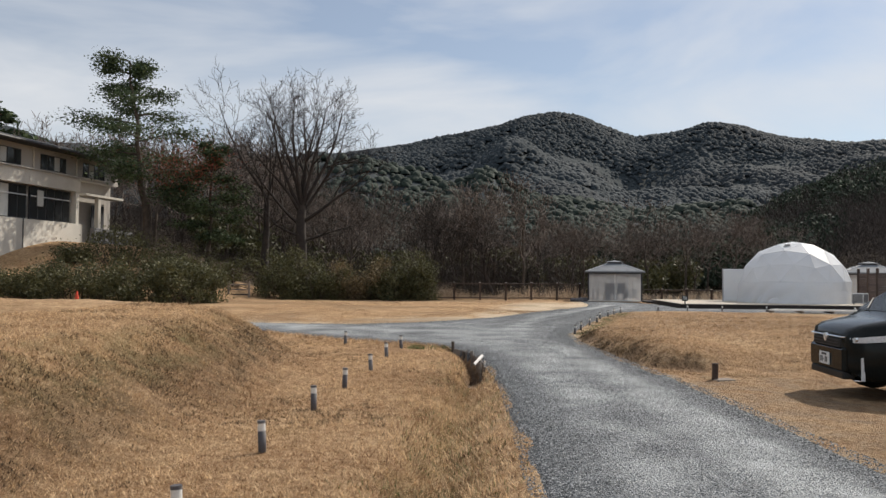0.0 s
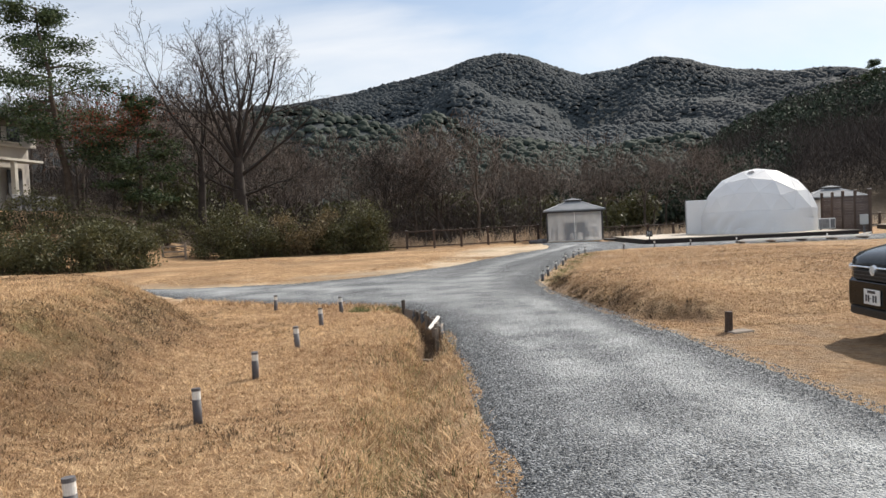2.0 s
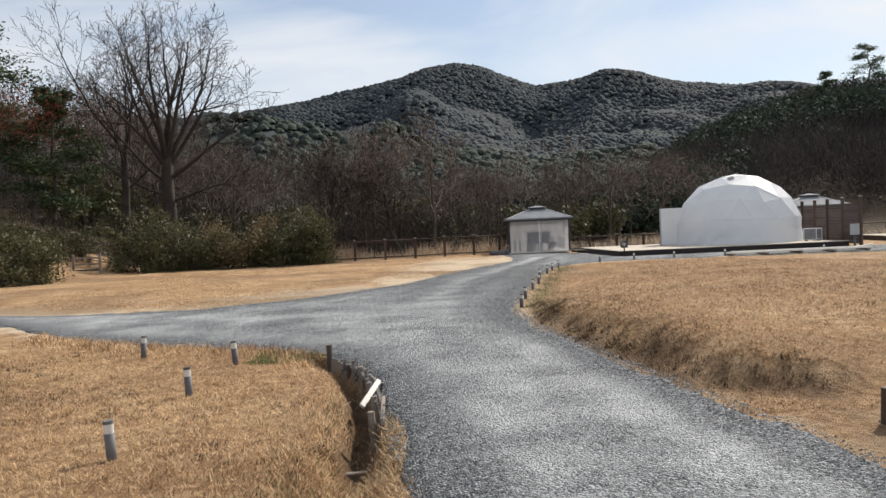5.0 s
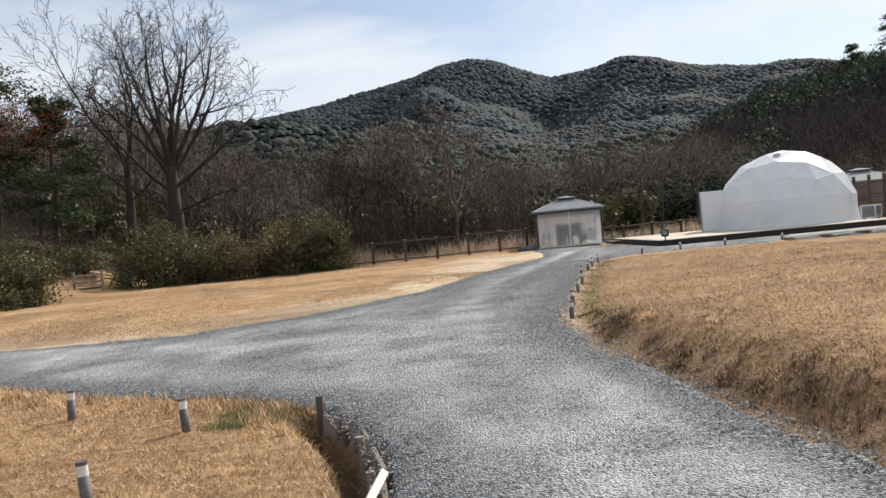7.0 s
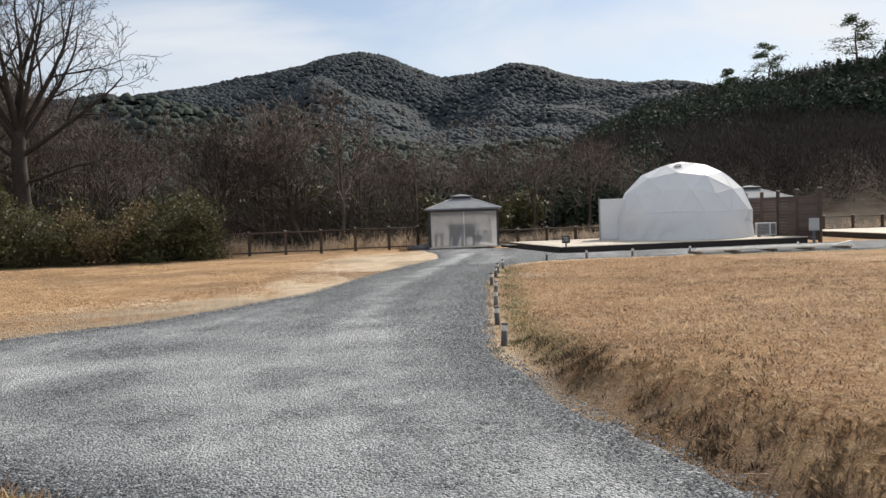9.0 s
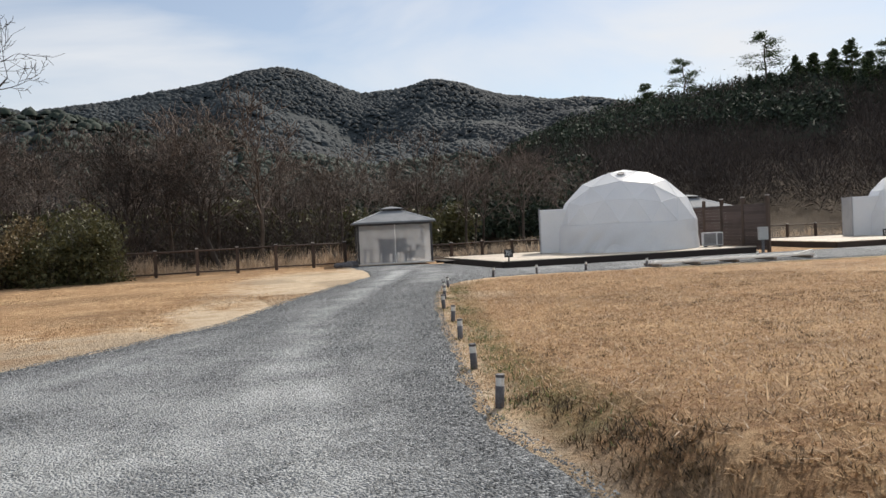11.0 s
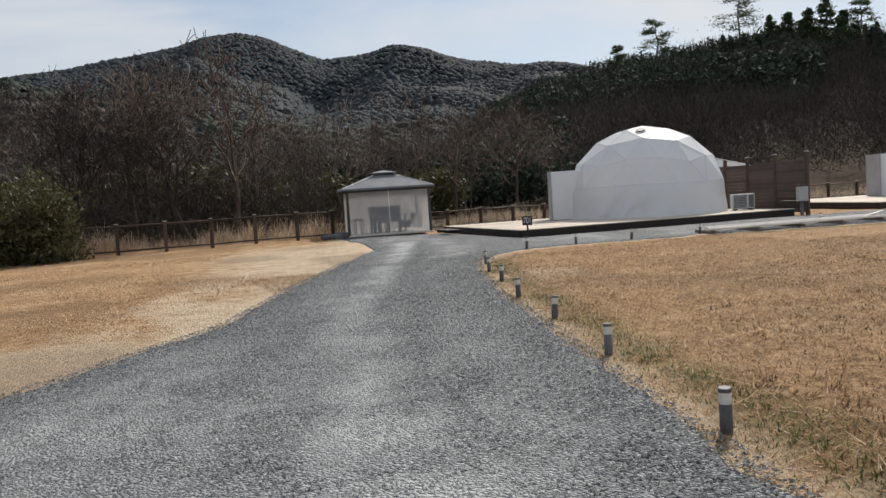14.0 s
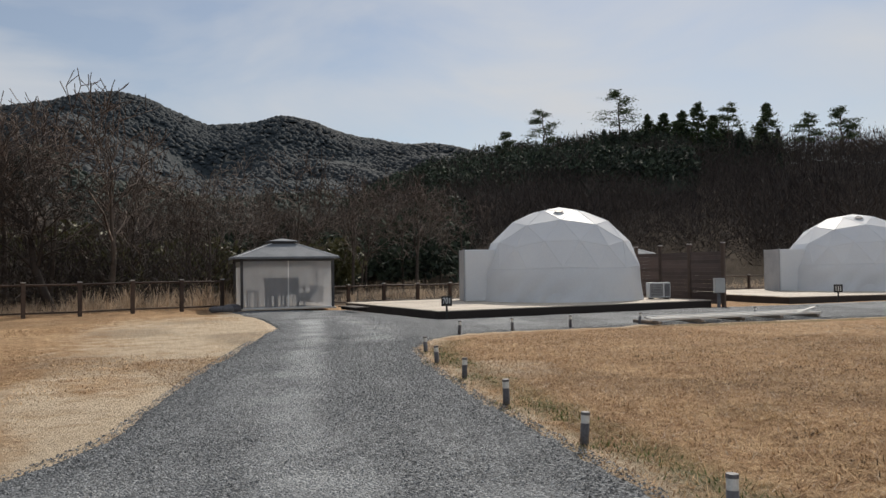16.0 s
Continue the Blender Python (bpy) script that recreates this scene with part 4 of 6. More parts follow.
# step board beside the deck
st = thing("deck_step", "dark low timber step against the deck", "step", "", "", (11.75, 45.2, 0.03), -4)
part("tread", new_box((0, 0, 0.10), (0.5, 1.6, 0.04), 0, 0.006), M_FASCIA, st)
for yy in (-0.6, 0.6):
    part("support", new_box((0, yy, 0.04), (0.4, 0.08, 0.08)), M_FASCIA, st)


# ---- gazebos ----
def gazebo(at, rz, label, group, w=3.15, d=2.9, furnished=True):
    root = thing("gazebo", label, "gazebo", group, "", at, rz)
    eave, peak = 1.80, 2.34
    ov = 0.20
    for sx in (-1, 1):
        for sy in (-1, 1):
            part("corner_post", new_box((sx * w / 2, sy * d / 2, eave / 2), (0.09, 0.09, eave), 0, 0.01), M_DARKMETAL, root)
    for sy in (-1, 1):
        part("top_beam", new_box((0, sy * d / 2, eave - 0.06), (w - 0.1, 0.06, 0.12), 0, 0.008), M_DARKMETAL, root)
    for sx in (-1, 1):
        part("top_beam", new_box((sx * w / 2, 0, eave - 0.06), (0.06, d - 0.1, 0.12), 0, 0.008), M_DARKMETAL, root)
    a, b = w / 2 + ov, d / 2 + ov

    def skirt_ring(k, z):
        return [(-a * k, -b * k, z), (a * k, -b * k, z), (a * k, b * k, z), (-a * k, b * k, z)]
    part("roof", lofted([skirt_ring(1.0, eave - 0.02), skirt_ring(1.0, eave + 0.02), skirt_ring(0.62, eave + 0.26), skirt_ring(0.24, peak - 0.03)]), M_ROOF, root)
    part("eave_trim", lofted([skirt_ring(1.01, eave - 0.05), skirt_ring(1.01, eave - 0.015)]), M_ROOF, root)
    part("cupola_wall", lofted([skirt_ring(0.22, peak - 0.06), skirt_ring(0.22, peak + 0.06)]), M_DARKMETAL, root)
    cup = part("cupola_roof", lofted([skirt_ring(0.30, peak + 0.05), skirt_ring(0.30, peak + 0.07), skirt_ring(0.03, peak + 0.17)]), M_ROOF, root)
    part("finial", new_rod((0, 0, peak + 0.18), (0, 0, peak + 0.24), 0.025, 0.012), M_DARKMETAL, cup)
    for sx in (-1, 1):
        for sy in (-1, 1):
            part("hip_rib", new_rod((sx * a * 0.99, sy * b * 0.99, eave + 0.02), (sx * a * 0.24, sy * b * 0.24, peak - 0.02), 0.018, n=6), M_LIGHTMETAL, root)

    def curtain(p0, p1):
        bm = bmesh.new()
        n = 60
        cols = []
        for i in range(n + 1):
            s = i / n
            x, y = p0[0] + (p1[0] - p0[0]) * s, p0[1] + (p1[1] - p0[1]) * s
            o = 0.010 * math.sin(s * 21) + 0.012 * math.sin(s * 8 + 1)
            nx, ny = (p1[1] - p0[1]), -(p1[0] - p0[0])
            ln = math.hypot(nx, ny)
            cols.append([bm.verts.new((x + nx / ln * o * k, y + ny / ln * o * k, z)) for z, k in ((0.05, 1.4), (1.0, 1.0), (eave - 0.13, 0.4))])
        for c0, c1 in zip(cols, cols[1:]):
            for j in range(2):
                bm.faces.new((c0[j], c1[j], c1[j + 1], c0[j + 1]))
        return part("screen_curtain", bm, M_SCREEN, root, "", True)
    x, y = w / 2 - 0.05, d / 2 - 0.05
    curtain((-x, -y), (0.0, -y))
    curtain((0.02, -y), (x, -y))
    curtain((-x, y), (x, y))
    curtain((-x, -y), (-x, y))
    curtain((x, -y), (x, y))
    part("zip_strip", new_box((0.01, -y - 0.03, 0.86), (0.035, 0.012, 1.66)), M_WHITE, root, "white zip strip")
    part("side_strip", new_box((w / 2 + 0.02, -y - 0.055, 0.88), (0.04, 0.012, 1.70)), M_WHITE, root, "white hem strip")
    part("side_strip", new_box((-w / 2 - 0.02, -y - 0.055, 0.88), (0.03, 0.012, 1.70)), M_WHITE, root, "white hem strip")
    part("front_sill", new_box((0, -d / 2, 0.03), (w + 0.1, 0.08, 0.06), 0, 0.008), M_LIGHTMETAL, root)
    for sx in (-1, 1):
        part("side_sill", new_box((sx * w / 2, 0, 0.03), (0.08, d - 0.1, 0.06), 0, 0.008), M_LIGHTMETAL, root)
    part("floor_slab", new_box((0, 0, 0.012), (w + 0.2, d + 0.2, 0.05)), M_DECK, root)
    return root


GZ = (10.65, 49.05, 0.03)
gazebo(GZ, -11, "grey metal-roofed garden gazebo closed with sheer screen curtains", "gazebos")
gazebo((26.7, 49.4, 0.10), -20, "grey metal-roofed gazebo behind the dome tent", "gazebos")


def garden_chair(at, rz, label):
    root = thing("garden_chair", label, "chair", "chairs in the gazebo", "", at, rz)
    part("seat", new_box((0, 0, 0.42), (0.5, 0.5, 0.05), 0, 0.015), M_SOFA, root)
    part("backrest", new_box((0, 0.24, 0.74), (0.5, 0.045, 0.6), 0, 0.015, (-10, 0)), M_SOFA, root)
    for sx in (-1, 1):
        part("armrest", new_box((sx * 0.25, 0.0, 0.64), (0.05, 0.46, 0.035), 0, 0.008), M_SOFA, root)
        for sy in (-1, 1):
            part("leg", new_box((sx * 0.22, sy * 0.21, 0.21), (0.04, 0.04, 0.42)), M_SOFA, root)


gzf = 0.067
garden_chair((10.2, 48.45, gzf), 200, "dark wicker garden chair inside the gazebo")
garden_chair((10.5, 49.6, gzf), 10, "dark wicker garden chair inside the gazebo")
garden_chair((11.1, 49.35, gzf), -25, "dark wicker garden chair inside the gazebo")
tb = thing("garden_table", "dark low table inside the gazebo", "table", "", "", (10.75, 48.85, gzf))
part("tabletop", new_box((0, 0, 0.68), (1.3, 0.8, 0.05), 0, 0.015), M_SOFA, tb)
for sx in (-1, 1):
    for sy in (-1, 1):
        part("leg", new_box((sx * 0.55, sy * 0.32, 0.33), (0.06, 0.06, 0.66)), M_SOFA, tb)
so = thing("garden_bench", "dark padded bench inside the gazebo", "bench", "", "", (11.6, 48.7, gzf), 90)
part("seat", new_box((0, 0, 0.3), (1.2, 0.55, 0.3), 0, 0.03), M_SOFA, so)
part("backrest", new_box((0, -0.25, 0.55), (1.2, 0.1, 0.35), 0, 0.02), M_SOFA, so)
sl = thing("side_stool", "small dark stool inside the gazebo", "stool", "", "", (9.35, 48.45, gzf))
part("seat", new_box((0, 0, 0.58), (0.34, 0.34, 0.05), 0, 0.012), M_SOFA, sl)
for sx in (-1, 1):
    for sy in (-1, 1):
        part("leg", new_box((sx * 0.14, sy * 0.14, 0.28), (0.035, 0.035, 0.56)), M_SOFA, sl)


# ---- fences and screens ----
def post_fence(points, label, reeds=True, high=1.08):
    root = thing("post_and_rail_fence", label, "fence", "fences")
    for k, (x, y) in enumerate(points):
        z = ground_z(x, y)
        p = part("post", new_box((x, y, z + high / 2 - 0.1), (0.125, 0.125, high + 0.2), 0, 0.008), M_POST, root)
        part("cap", new_box((x, y, z + high + 0.012), (0.13, 0.13, 0.03), 0, 0.006), M_CAP, p, "pale post cap")
        if k:
            px, py = points[k - 1]
            pz = ground_z(px, py)
            for hz, r in ((high - 0.07, 0.032), (0.14, 0.028)):
                part("rail", new_rod((px, py, pz + hz), (x, y, z + hz), r, n=8), M_POST, root)
            bm = bmesh.new()
            ln = math.hypot(x - px, y - py)
            for i in range(1, int(ln / 0.4)):
                s = i * 0.4 / ln
                rod(bm, (px + (x - px) * s, py + (y - py) * s, pz + 0.14), (px + (x - px) * s, py + (y - py) * s, pz + high - 0.07), 0.004, n=4)
            tagged(part("wire_infill", bm, M_DARKMETAL, root), kind="stuff")


post_fence([(-13 + 1.6 * k, 48.3 + 0.0 * k) for k in range(8)] + [(-0.95 + 1.6 * k, 48.35 + 0.12 * k) for k in range(6)] + [(8.55, 49.4)],
           "dark brown post and rail fence with pale caps")
post_fence([(12.6 + 1.6 * k, 51.2 - 0.05 * k) for k in range(7)], "dark brown post and rail fence behind the deck", high=0.85)
post_fence([(29.5 + 1.7 * k, 52.0 - 0.35 * k) for k in range(8)], "dark brown post and rail fence behind the farther deck", high=0.9)
gt = thing("field_gate", "brown timber field gate between the hedges", "gate", "", "", (-12.3, 44.9, 0.0), 6)
for xx in (0, 1.15):
    part("post", new_box((xx, 0, 0.5), (0.11, 0.11, 1.1), 0, 0.01), M_TIMBER, gt)
for zz in (0.3, 0.58, 0.86):
    part("rail", new_box((0.575, 0, zz), (1.1, 0.04, 0.08), 0, 0.006), M_TIMBER, gt)

scr = thing("privacy_screen", "dark brown board privacy screen beside the dome tent", "screen")
SP = [(24.65, 46.7), (24.25, 44.9), (23.85, 43.2), (23.45, 41.4), (23.1, 39.6)]
for k, (x, y) in enumerate(SP):
    p = part("post", new_box((x, y, 0.99), (0.12, 0.12, 2.26), 10, 0.01), M_POST, scr)
    part("cap", new_box((x, y, 2.13), (0.13, 0.13, 0.03), 10, 0.006), M_CAP, p, "pale post cap")
    if k:
        px, py = SP[k - 1]
        ang = math.degrees(math.atan2(y - py, x - px))
        ln = math.hypot(x - px, y - py) - 0.14
        for j in range(13):
            part("panel_board", new_box(((x + px) / 2, (y + py) / 2, 0.07 + j * 0.141), (ln, 0.03, 0.136), ang, 0.004), M_PANEL, scr)
ac = thing("air_conditioner_unit", "pale outdoor air conditioner unit standing on the deck end", "air conditioner", "", "", (22.0, 41.55, 0.172), -25)
part("casing", new_box((0, 0, 0.32), (0.80, 0.30, 0.54), 0, 0.02), M_LIGHTMETAL, ac)
for sx in (-1, 1):
    part("foot", new_box((sx * 0.28, 0, 0.025), (0.08, 0.32, 0.05)), M_DARKMETAL, ac)
grl = part("grille", new_box((-0.12, -0.155, 0.32), (0.48, 0.012, 0.46), 0, 0.004), M_VENT, ac, "dark fan grille")
for j in range(7):
    part("grille_bar", new_box((-0.12, -0.166, 0.14 + j * 0.06), (0.48, 0.008, 0.012)), M_GREYBOX, grl)
part("side_panel", new_box((0.27, -0.155, 0.32), (0.2, 0.012, 0.46), 0, 0.004), M_VENT, ac)
mb = thing("meter_cabinet", "grey electric meter cabinet on a slim post", "cabinet", "", "", (22.72, 39.5, -0.08), -25)
part("post", new_box((0, 0, 0.45), (0.10, 0.08, 0.9), 0, 0.006), M_VENT, mb)
cb = part("cabinet", new_box((0, -0.06, 0.74), (0.36, 0.16, 0.50), 0, 0.012), M_GREYBOX, mb)
part("lid", new_box((0, -0.148, 0.74), (0.32, 0.012, 0.46), 0, 0.004), M_GREYBOX, cb)


# ---- number signs ----
def number_sign(at, rz, text):
    root = thing("number_sign", "small black number sign with white digits on a stake", "sign", "number signs", "", at, rz)
    part("stake", new_box((0, 0.015, 0.22), (0.05, 0.03, 0.46)), M_SIGNFACE, root)
    part("panel", new_box((0, 0, 0.52), (0.30, 0.025, 0.28), 0, 0.005), M_SIGNFACE, root)
    if not text:
        for k in (-1, 0, 1):
            part("digit_bar", new_box((k * 0.075, -0.015, 0.52), (0.03, 0.006, 0.18)), M_WHITE, root, "white unreadable digit")
        return
    cu = bpy.data.curves.new("digits", "FONT")
    cu.body, cu.size, cu.align_x, cu.align_y, cu.extrude = text, 0.21, "CENTER", "CENTER", 0.003
    ob = new("digits", cu)
    ob.parent = root
    ob.matrix_basis = pose(0, -0.018, 0.52, 90, 0, 0) @ Matrix.Diagonal((0.78, 1.15, 1, 1))
    cu.materials.append(M_WHITE)
    ob["label"] = "white digits"


number_sign((12.32, 40.12, -0.07), -24, "701")
number_sign((27.9, 38.5, -0.07), -45, "")


# ---- bollard lights ----
def bollard(at, tall, lean, label):
    root = thing("bollard_light", label, "light", "path lights", "", at)
    root.matrix_basis = pose(*at, lean[0], lean[1], 0)
    r = 0.034
    part("post", new_rod((0, 0, -0.08), (0, 0, tall - 0.085), r, n=16), M_BOLLARD, root, "", True)
    part("lens", new_rod((0, 0, tall - 0.085), (0, 0, tall - 0.022), r * 0.96, n=16), M_LENS, root, "frosted white lens")
    part("cap", new_rod((0, 0, tall - 0.022), (0, 0, tall), r * 1.04, r * 0.98, 16), M_BOLLARD, root)


LEFT_LIGHTS = [(-1.53, 4.6), (-1.50, 6.6), (-1.42, 8.7), (-1.30, 10.45), (-1.13, 12.35), (-1.03, 14.35), (-0.85, 16.0), (-2.12, 17.05)]
RIGHT_LIGHTS = [(3.42, 20.45), (3.87, 22.1), (4.48, 24.1), (5.06, 25.95), (5.5, 27.6), (6.15, 29.4), (6.75, 31.1), (7.3, 32.4), (9.55, 35.0), (10.85, 34.95), (12.35, 34.85), (14.2, 34.6), (18.0, 34.4)]
rng0 = random.Random(4)
for x, y in LEFT_LIGHTS:
    bollard((x, y, ground_z(x, y)), 0.27, (rng0.uniform(-3, 3), rng0.uniform(-4, 3)), "short dark grey bollard light in dry turf")
for x, y in RIGHT_LIGHTS:
    bollard((x, y, ground_z(x, y)), 0.25, (rng0.uniform(-3, 3), rng0.uniform(-4, 4)), "short dark grey bollard light along the drive edge")

# ---- drain with timber edging ----
dr = thing("drain_edging", "weathered broken timber boards edging a drain", "edging")
EDGE = [(0.68, 12.9), (0.72, 13.6), (0.70, 14.3), (0.62, 15.0), (0.50, 15.65), (0.22, 16.1)]
for (ax, ay), (bx, by) in zip(EDGE, EDGE[1:]):
    a = math.degrees(math.atan2(by - ay, bx - ax))
    ln = math.hypot(bx - ax, by - ay)
    part("board", new_box(((ax + bx) / 2, (ay + by) / 2, -0.17 + rng0.uniform(-0.03, 0.03)), (ln * 1.04, 0.035, 0.38), a, 0.006, (rng0.uniform(-6, 10), rng0.uniform(-3, 3))), M_TIMBER, dr)
    part("stake", new_rod((ax - 0.05, ay, -0.45), (ax - 0.05 + rng0.uniform(-0.05, 0.02), ay, 0.03 + rng0.uniform(-0.05, 0.06)), 0.028, n=8), M_TIMBER, dr)
part("stake", new_rod((0.20, 16.12, -0.3), (0.20, 16.12, 0.15), 0.032, n=8), M_TIMBER, dr)
part("loose_board", new_box((0.62, 13.8, 0.03), (0.62, 0.05, 0.022), 74, 0.004, (40, -9)), M_CAP, dr, "bleached loose board")
cr = thing("drain_board", "dark fallen board in the mouth of the drain", "board", "", "", (0.42, 12.5, -0.36), 24)
part("plank", new_box((0, 0, 0.06), (0.34, 0.03, 0.09), 0, 0.006, (24, 6)), M_TIMBER, cr)

# ---- stump marker and loose timbers ----
sm = thing("wooden_stake", "short brown wooden marker stake in the bank", "stake", "", "", (4.1, 11.9, ground_z(4.1, 11.9)))
part("stake_post", new_rod((0, 0, -0.15), (0.01, 0, 0.25), 0.05, 0.045, 12), M_POST, sm)
part("stone_pad", new_box((0.12, -0.02, 0.0), (0.30, 0.22, 0.04), 12, 0.015), M_TIMBER, sm, "flat grey stone pad")
tm = thing("timber_frame_stack", "long pale timber battens lying in a frame", "timber", "", "", (14.15, 34.2, 0.03), -7.5)
for j in range(4):
    part("batten", new_box((2.6 + 0.12 * j, 0.22 * j, 0.10 + 0.012 * (j % 2)), (5.2, 0.09, 0.05), rng0.uniform(-1, 1), 0.006), M_PALEBOARD, tm)
for j in range(5):
    part("cross_bearer", new_box((0.15 + j * 1.22, 0.33, 0.035), (0.09, 0.95, 0.07), 0, 0.006), M_TIMBER, tm)
part("raised_batten", new_box((5.0, 0.2, 0.16), (0.75, 0.09, 0.04), 12, 0.004, (0, -8)), M_PALEBOARD, tm)
rk = thing("rock_pile", "small dark rocks beside the fence", "rocks", "", "", (8.2, 47.9, 0.0))
for j in range(4):
    bm = bmesh.new()
    bmesh.ops.create_icosphere(bm, subdivisions=2, radius=0.16 + 0.03 * j, matrix=pose(0.22 * j - 0.3, 0.1 * (j % 2), 0.07) @ Matrix.Diagonal((1.2, 1, 0.75, 1)))
    for v in bm.verts:
        v.co += v.co.normalized() * (noise.noise(v.co * 6) * 0.05)
    part("rock", bm, M_BOLLARD, rk, "", True)
cn = thing("traffic_cone", "small red plastic traffic cone by the hedge", "cone", "", "", (-15.5, 33.2, ground_z(-15.5, 33.2)))
part("cone_body", new_rod((0, 0, 0.03), (0, 0, 0.68), 0.15, 0.03, 18), M_CONE, cn)
part("base_plate", new_box((0, 0, 0.015), (0.38, 0.38, 0.03), 0, 0.006), M_CONE, cn)


# ---- the parked minivan ----
def minivan(at, rz):
    """Built with its nose at x = 0, the body running to +x."""
    root = thing("minivan", "black minivan parked on bare earth beside the drive", "car", "", "", at, rz)
    # rows along the length: x, half width, sill height, waist height, top height, top half width
    rows = [(0.00, 0.50, 0.42, 0.76, 0.89, 0.46), (0.06, 0.66, 0.36, 0.80, 0.97, 0.60), (0.18, 0.78, 0.30, 0.84, 1.03, 0.70), (0.38, 0.845, 0.27, 0.89, 1.08, 0.75),
            (0.50, 0.86, 0.25, 0.93, 1.105, 0.76), (0.60, 0.862, 0.25, 0.97, 1.13, 0.76), (0.68, 0.865, 0.25, 1.0, 1.18, 0.76), (1.52, 0.868, 0.25, 1.08, 1.80, 0.66),
            (2.5, 0.868, 0.25, 1.08, 1.85, 0.65), (3.9, 0.868, 0.25, 1.08, 1.86, 0.65), (4.45, 0.85, 0.28, 1.08, 1.80, 0.63), (4.66, 0.82, 0.34, 1.06, 1.45, 0.68), (4.70, 0.78, 0.40, 1.0, 1.2, 0.70)]
    rows = [(x, hw, sill * 0.95, waist * 0.93, top * 0.945, tw) for x, hw, sill, waist, top, tw in rows]
    rings = []
    for x, hw, sill, waist, top, tw in rows:
        half = [(x, hw * 0.90, sill), (x, hw * 0.985, sill + 0.10), (x, hw, sill + (waist - sill) * 0.6), (x, hw * 0.985, waist),
                (x, (hw + tw) / 2, waist + (top - waist) * 0.62), (x, tw, top - (top - waist) * 0.10), (x, tw * 0.72, top), (x, tw * 0.3, top + 0.012)]
        rings.append([(px, -py, pz) for px, py, pz in half] + [(px, py, pz) for px, py, pz in half[::-1]])
    part("body", lofted(rings), M_CARPAINT, root, "", True)
    bm = bmesh.new()
    vs = [bm.verts.new(p) for p in ((0.70, -0.72, 1.148), (0.70, 0.72, 1.148), (1.50, 0.60, 1.70), (1.50, -0.60, 1.70))]
    bm.faces.new(vs)
    bmesh.ops.solidify(bm, geom=bm.faces[:], thickness=-0.02)
    part("windscreen", bm, M_CARGLASS, root)
    for s in (-1, 1):
        for x0, x1 in ((1.75, 2.55), (2.62, 3.55), (3.62, 4.4)):
            bm = bmesh.new()
            vs = [bm.verts.new(p) for p in ((x0, s * 0.858, 1.06), (x1, s * 0.858, 1.06), (x1, s * 0.705, 1.56), (max(x0, 1.95) if x0 < 1.8 else x0, s * 0.705, 1.56))]
            bm.faces.new(vs)
            bmesh.ops.solidify(bm, geom=bm.faces[:], thickness=0.012)
            part("side_window", bm, M_CARGLASS, root)
        m = part("door_mirror", new_box((1.62, s * 0.98, 1.10), (0.13, 0.2, 0.17), 0, 0.035), M_CARPAINT, root)
        part("mirror_arm", new_box((1.64, s * 0.88, 1.03), (0.07, 0.12, 0.05), 0, 0.01), M_CARPLASTIC, m)
        lampb = bmesh.new()
        lens = [(0.035, 0.50, 0.755, 0.79), (0.07, 0.68, 0.755, 0.815), (0.19, 0.795, 0.765, 0.84), (0.39, 0.86, 0.785, 0.865), (0.70, 0.882, 0.815, 0.895)]
        pairs = [[lampb.verts.new((x, s * y, z)) for z in (lo, hi)] for x, y, lo, hi in lens]
        for p0, p1 in zip(pairs, pairs[1:]):
            lampb.faces.new((p0[0], p1[0], p1[1], p0[1]))
        bmesh.ops.recalc_face_normals(lampb, faces=lampb.faces)
        bmesh.ops.solidify(lampb, geom=lampb.faces[:], thickness=0.03)
        hl = part("headlamp", lampb, M_LAMPGLASS, root, "clear headlamp")
        for q in range(3):
            part("lamp_unit", new_rod((0.06 + 0.02 * q, s * (0.48 + 0.11 * q), 0.80), (0.03 + 0.02 * q, s * (0.48 + 0.11 * q), 0.80), 0.03, n=12), M_CHROME, hl)
        part("bumper_trim", new_box((0.15, s * 0.745, 0.42), (0.05, 0.012, 0.30), 0, 0.004), M_LIGHTMETAL, root, "chrome bumper trim")
        part("lower_trim", new_box((0.15, s * 0.58, 0.27), (0.10, 0.30, 0.018), s * 20, 0.008), M_CHROME, root)
        for x in (0.90, 3.70):
            w = part("wheel", new_rod((x, s * 0.66, 0.33), (x, s * 0.87, 0.33), 0.325, n=32), M_TYRE, root, "", True)
            rim = part("rim", new_rod((x, s * 0.80, 0.33), (x, s * 0.878, 0.33), 0.215, n=28), M_CHROME, w)
            for q in range(5):
                a = q * 2 * math.pi / 5
                part("spoke", new_rod((x, s * 0.885, 0.33), (x + 0.2 * math.cos(a), s * 0.882, 0.33 + 0.2 * math.sin(a)), 0.022, n=6), M_DARKMETAL, w)
            bm = bmesh.new()
            for q in range(15):
                a0, a1 = math.pi * q / 14 - 0.05, math.pi * (q + 1) / 14 - 0.05
                if q < 14:
                    rod(bm, (x + 0.36 * math.cos(a0), s * 0.862, 0.33 + 0.36 * math.sin(a0)), (x + 0.36 * math.cos(a1), s * 0.862, 0.33 + 0.36 * math.sin(a1)), 0.028, n=6)
            part("wheel_arch", bm, M_CARPLASTIC, root)
    gr = part("grille", new_box((0.035, 0, 0.73), (0.10, 0.92, 0.13), 0, 0.02), M_CARPLASTIC, root)
    part("chrome_bar", new_box((0.0, 0, 0.815), (0.06, 1.06, 0.022), 0, 0.008), M_CHROME, root, "slim chrome bar")
    part("badge", new_rod((-0.035, 0, 0.785), (-0.005, 0, 0.785), 0.055, 0.06, 18), M_CHROME, gr)
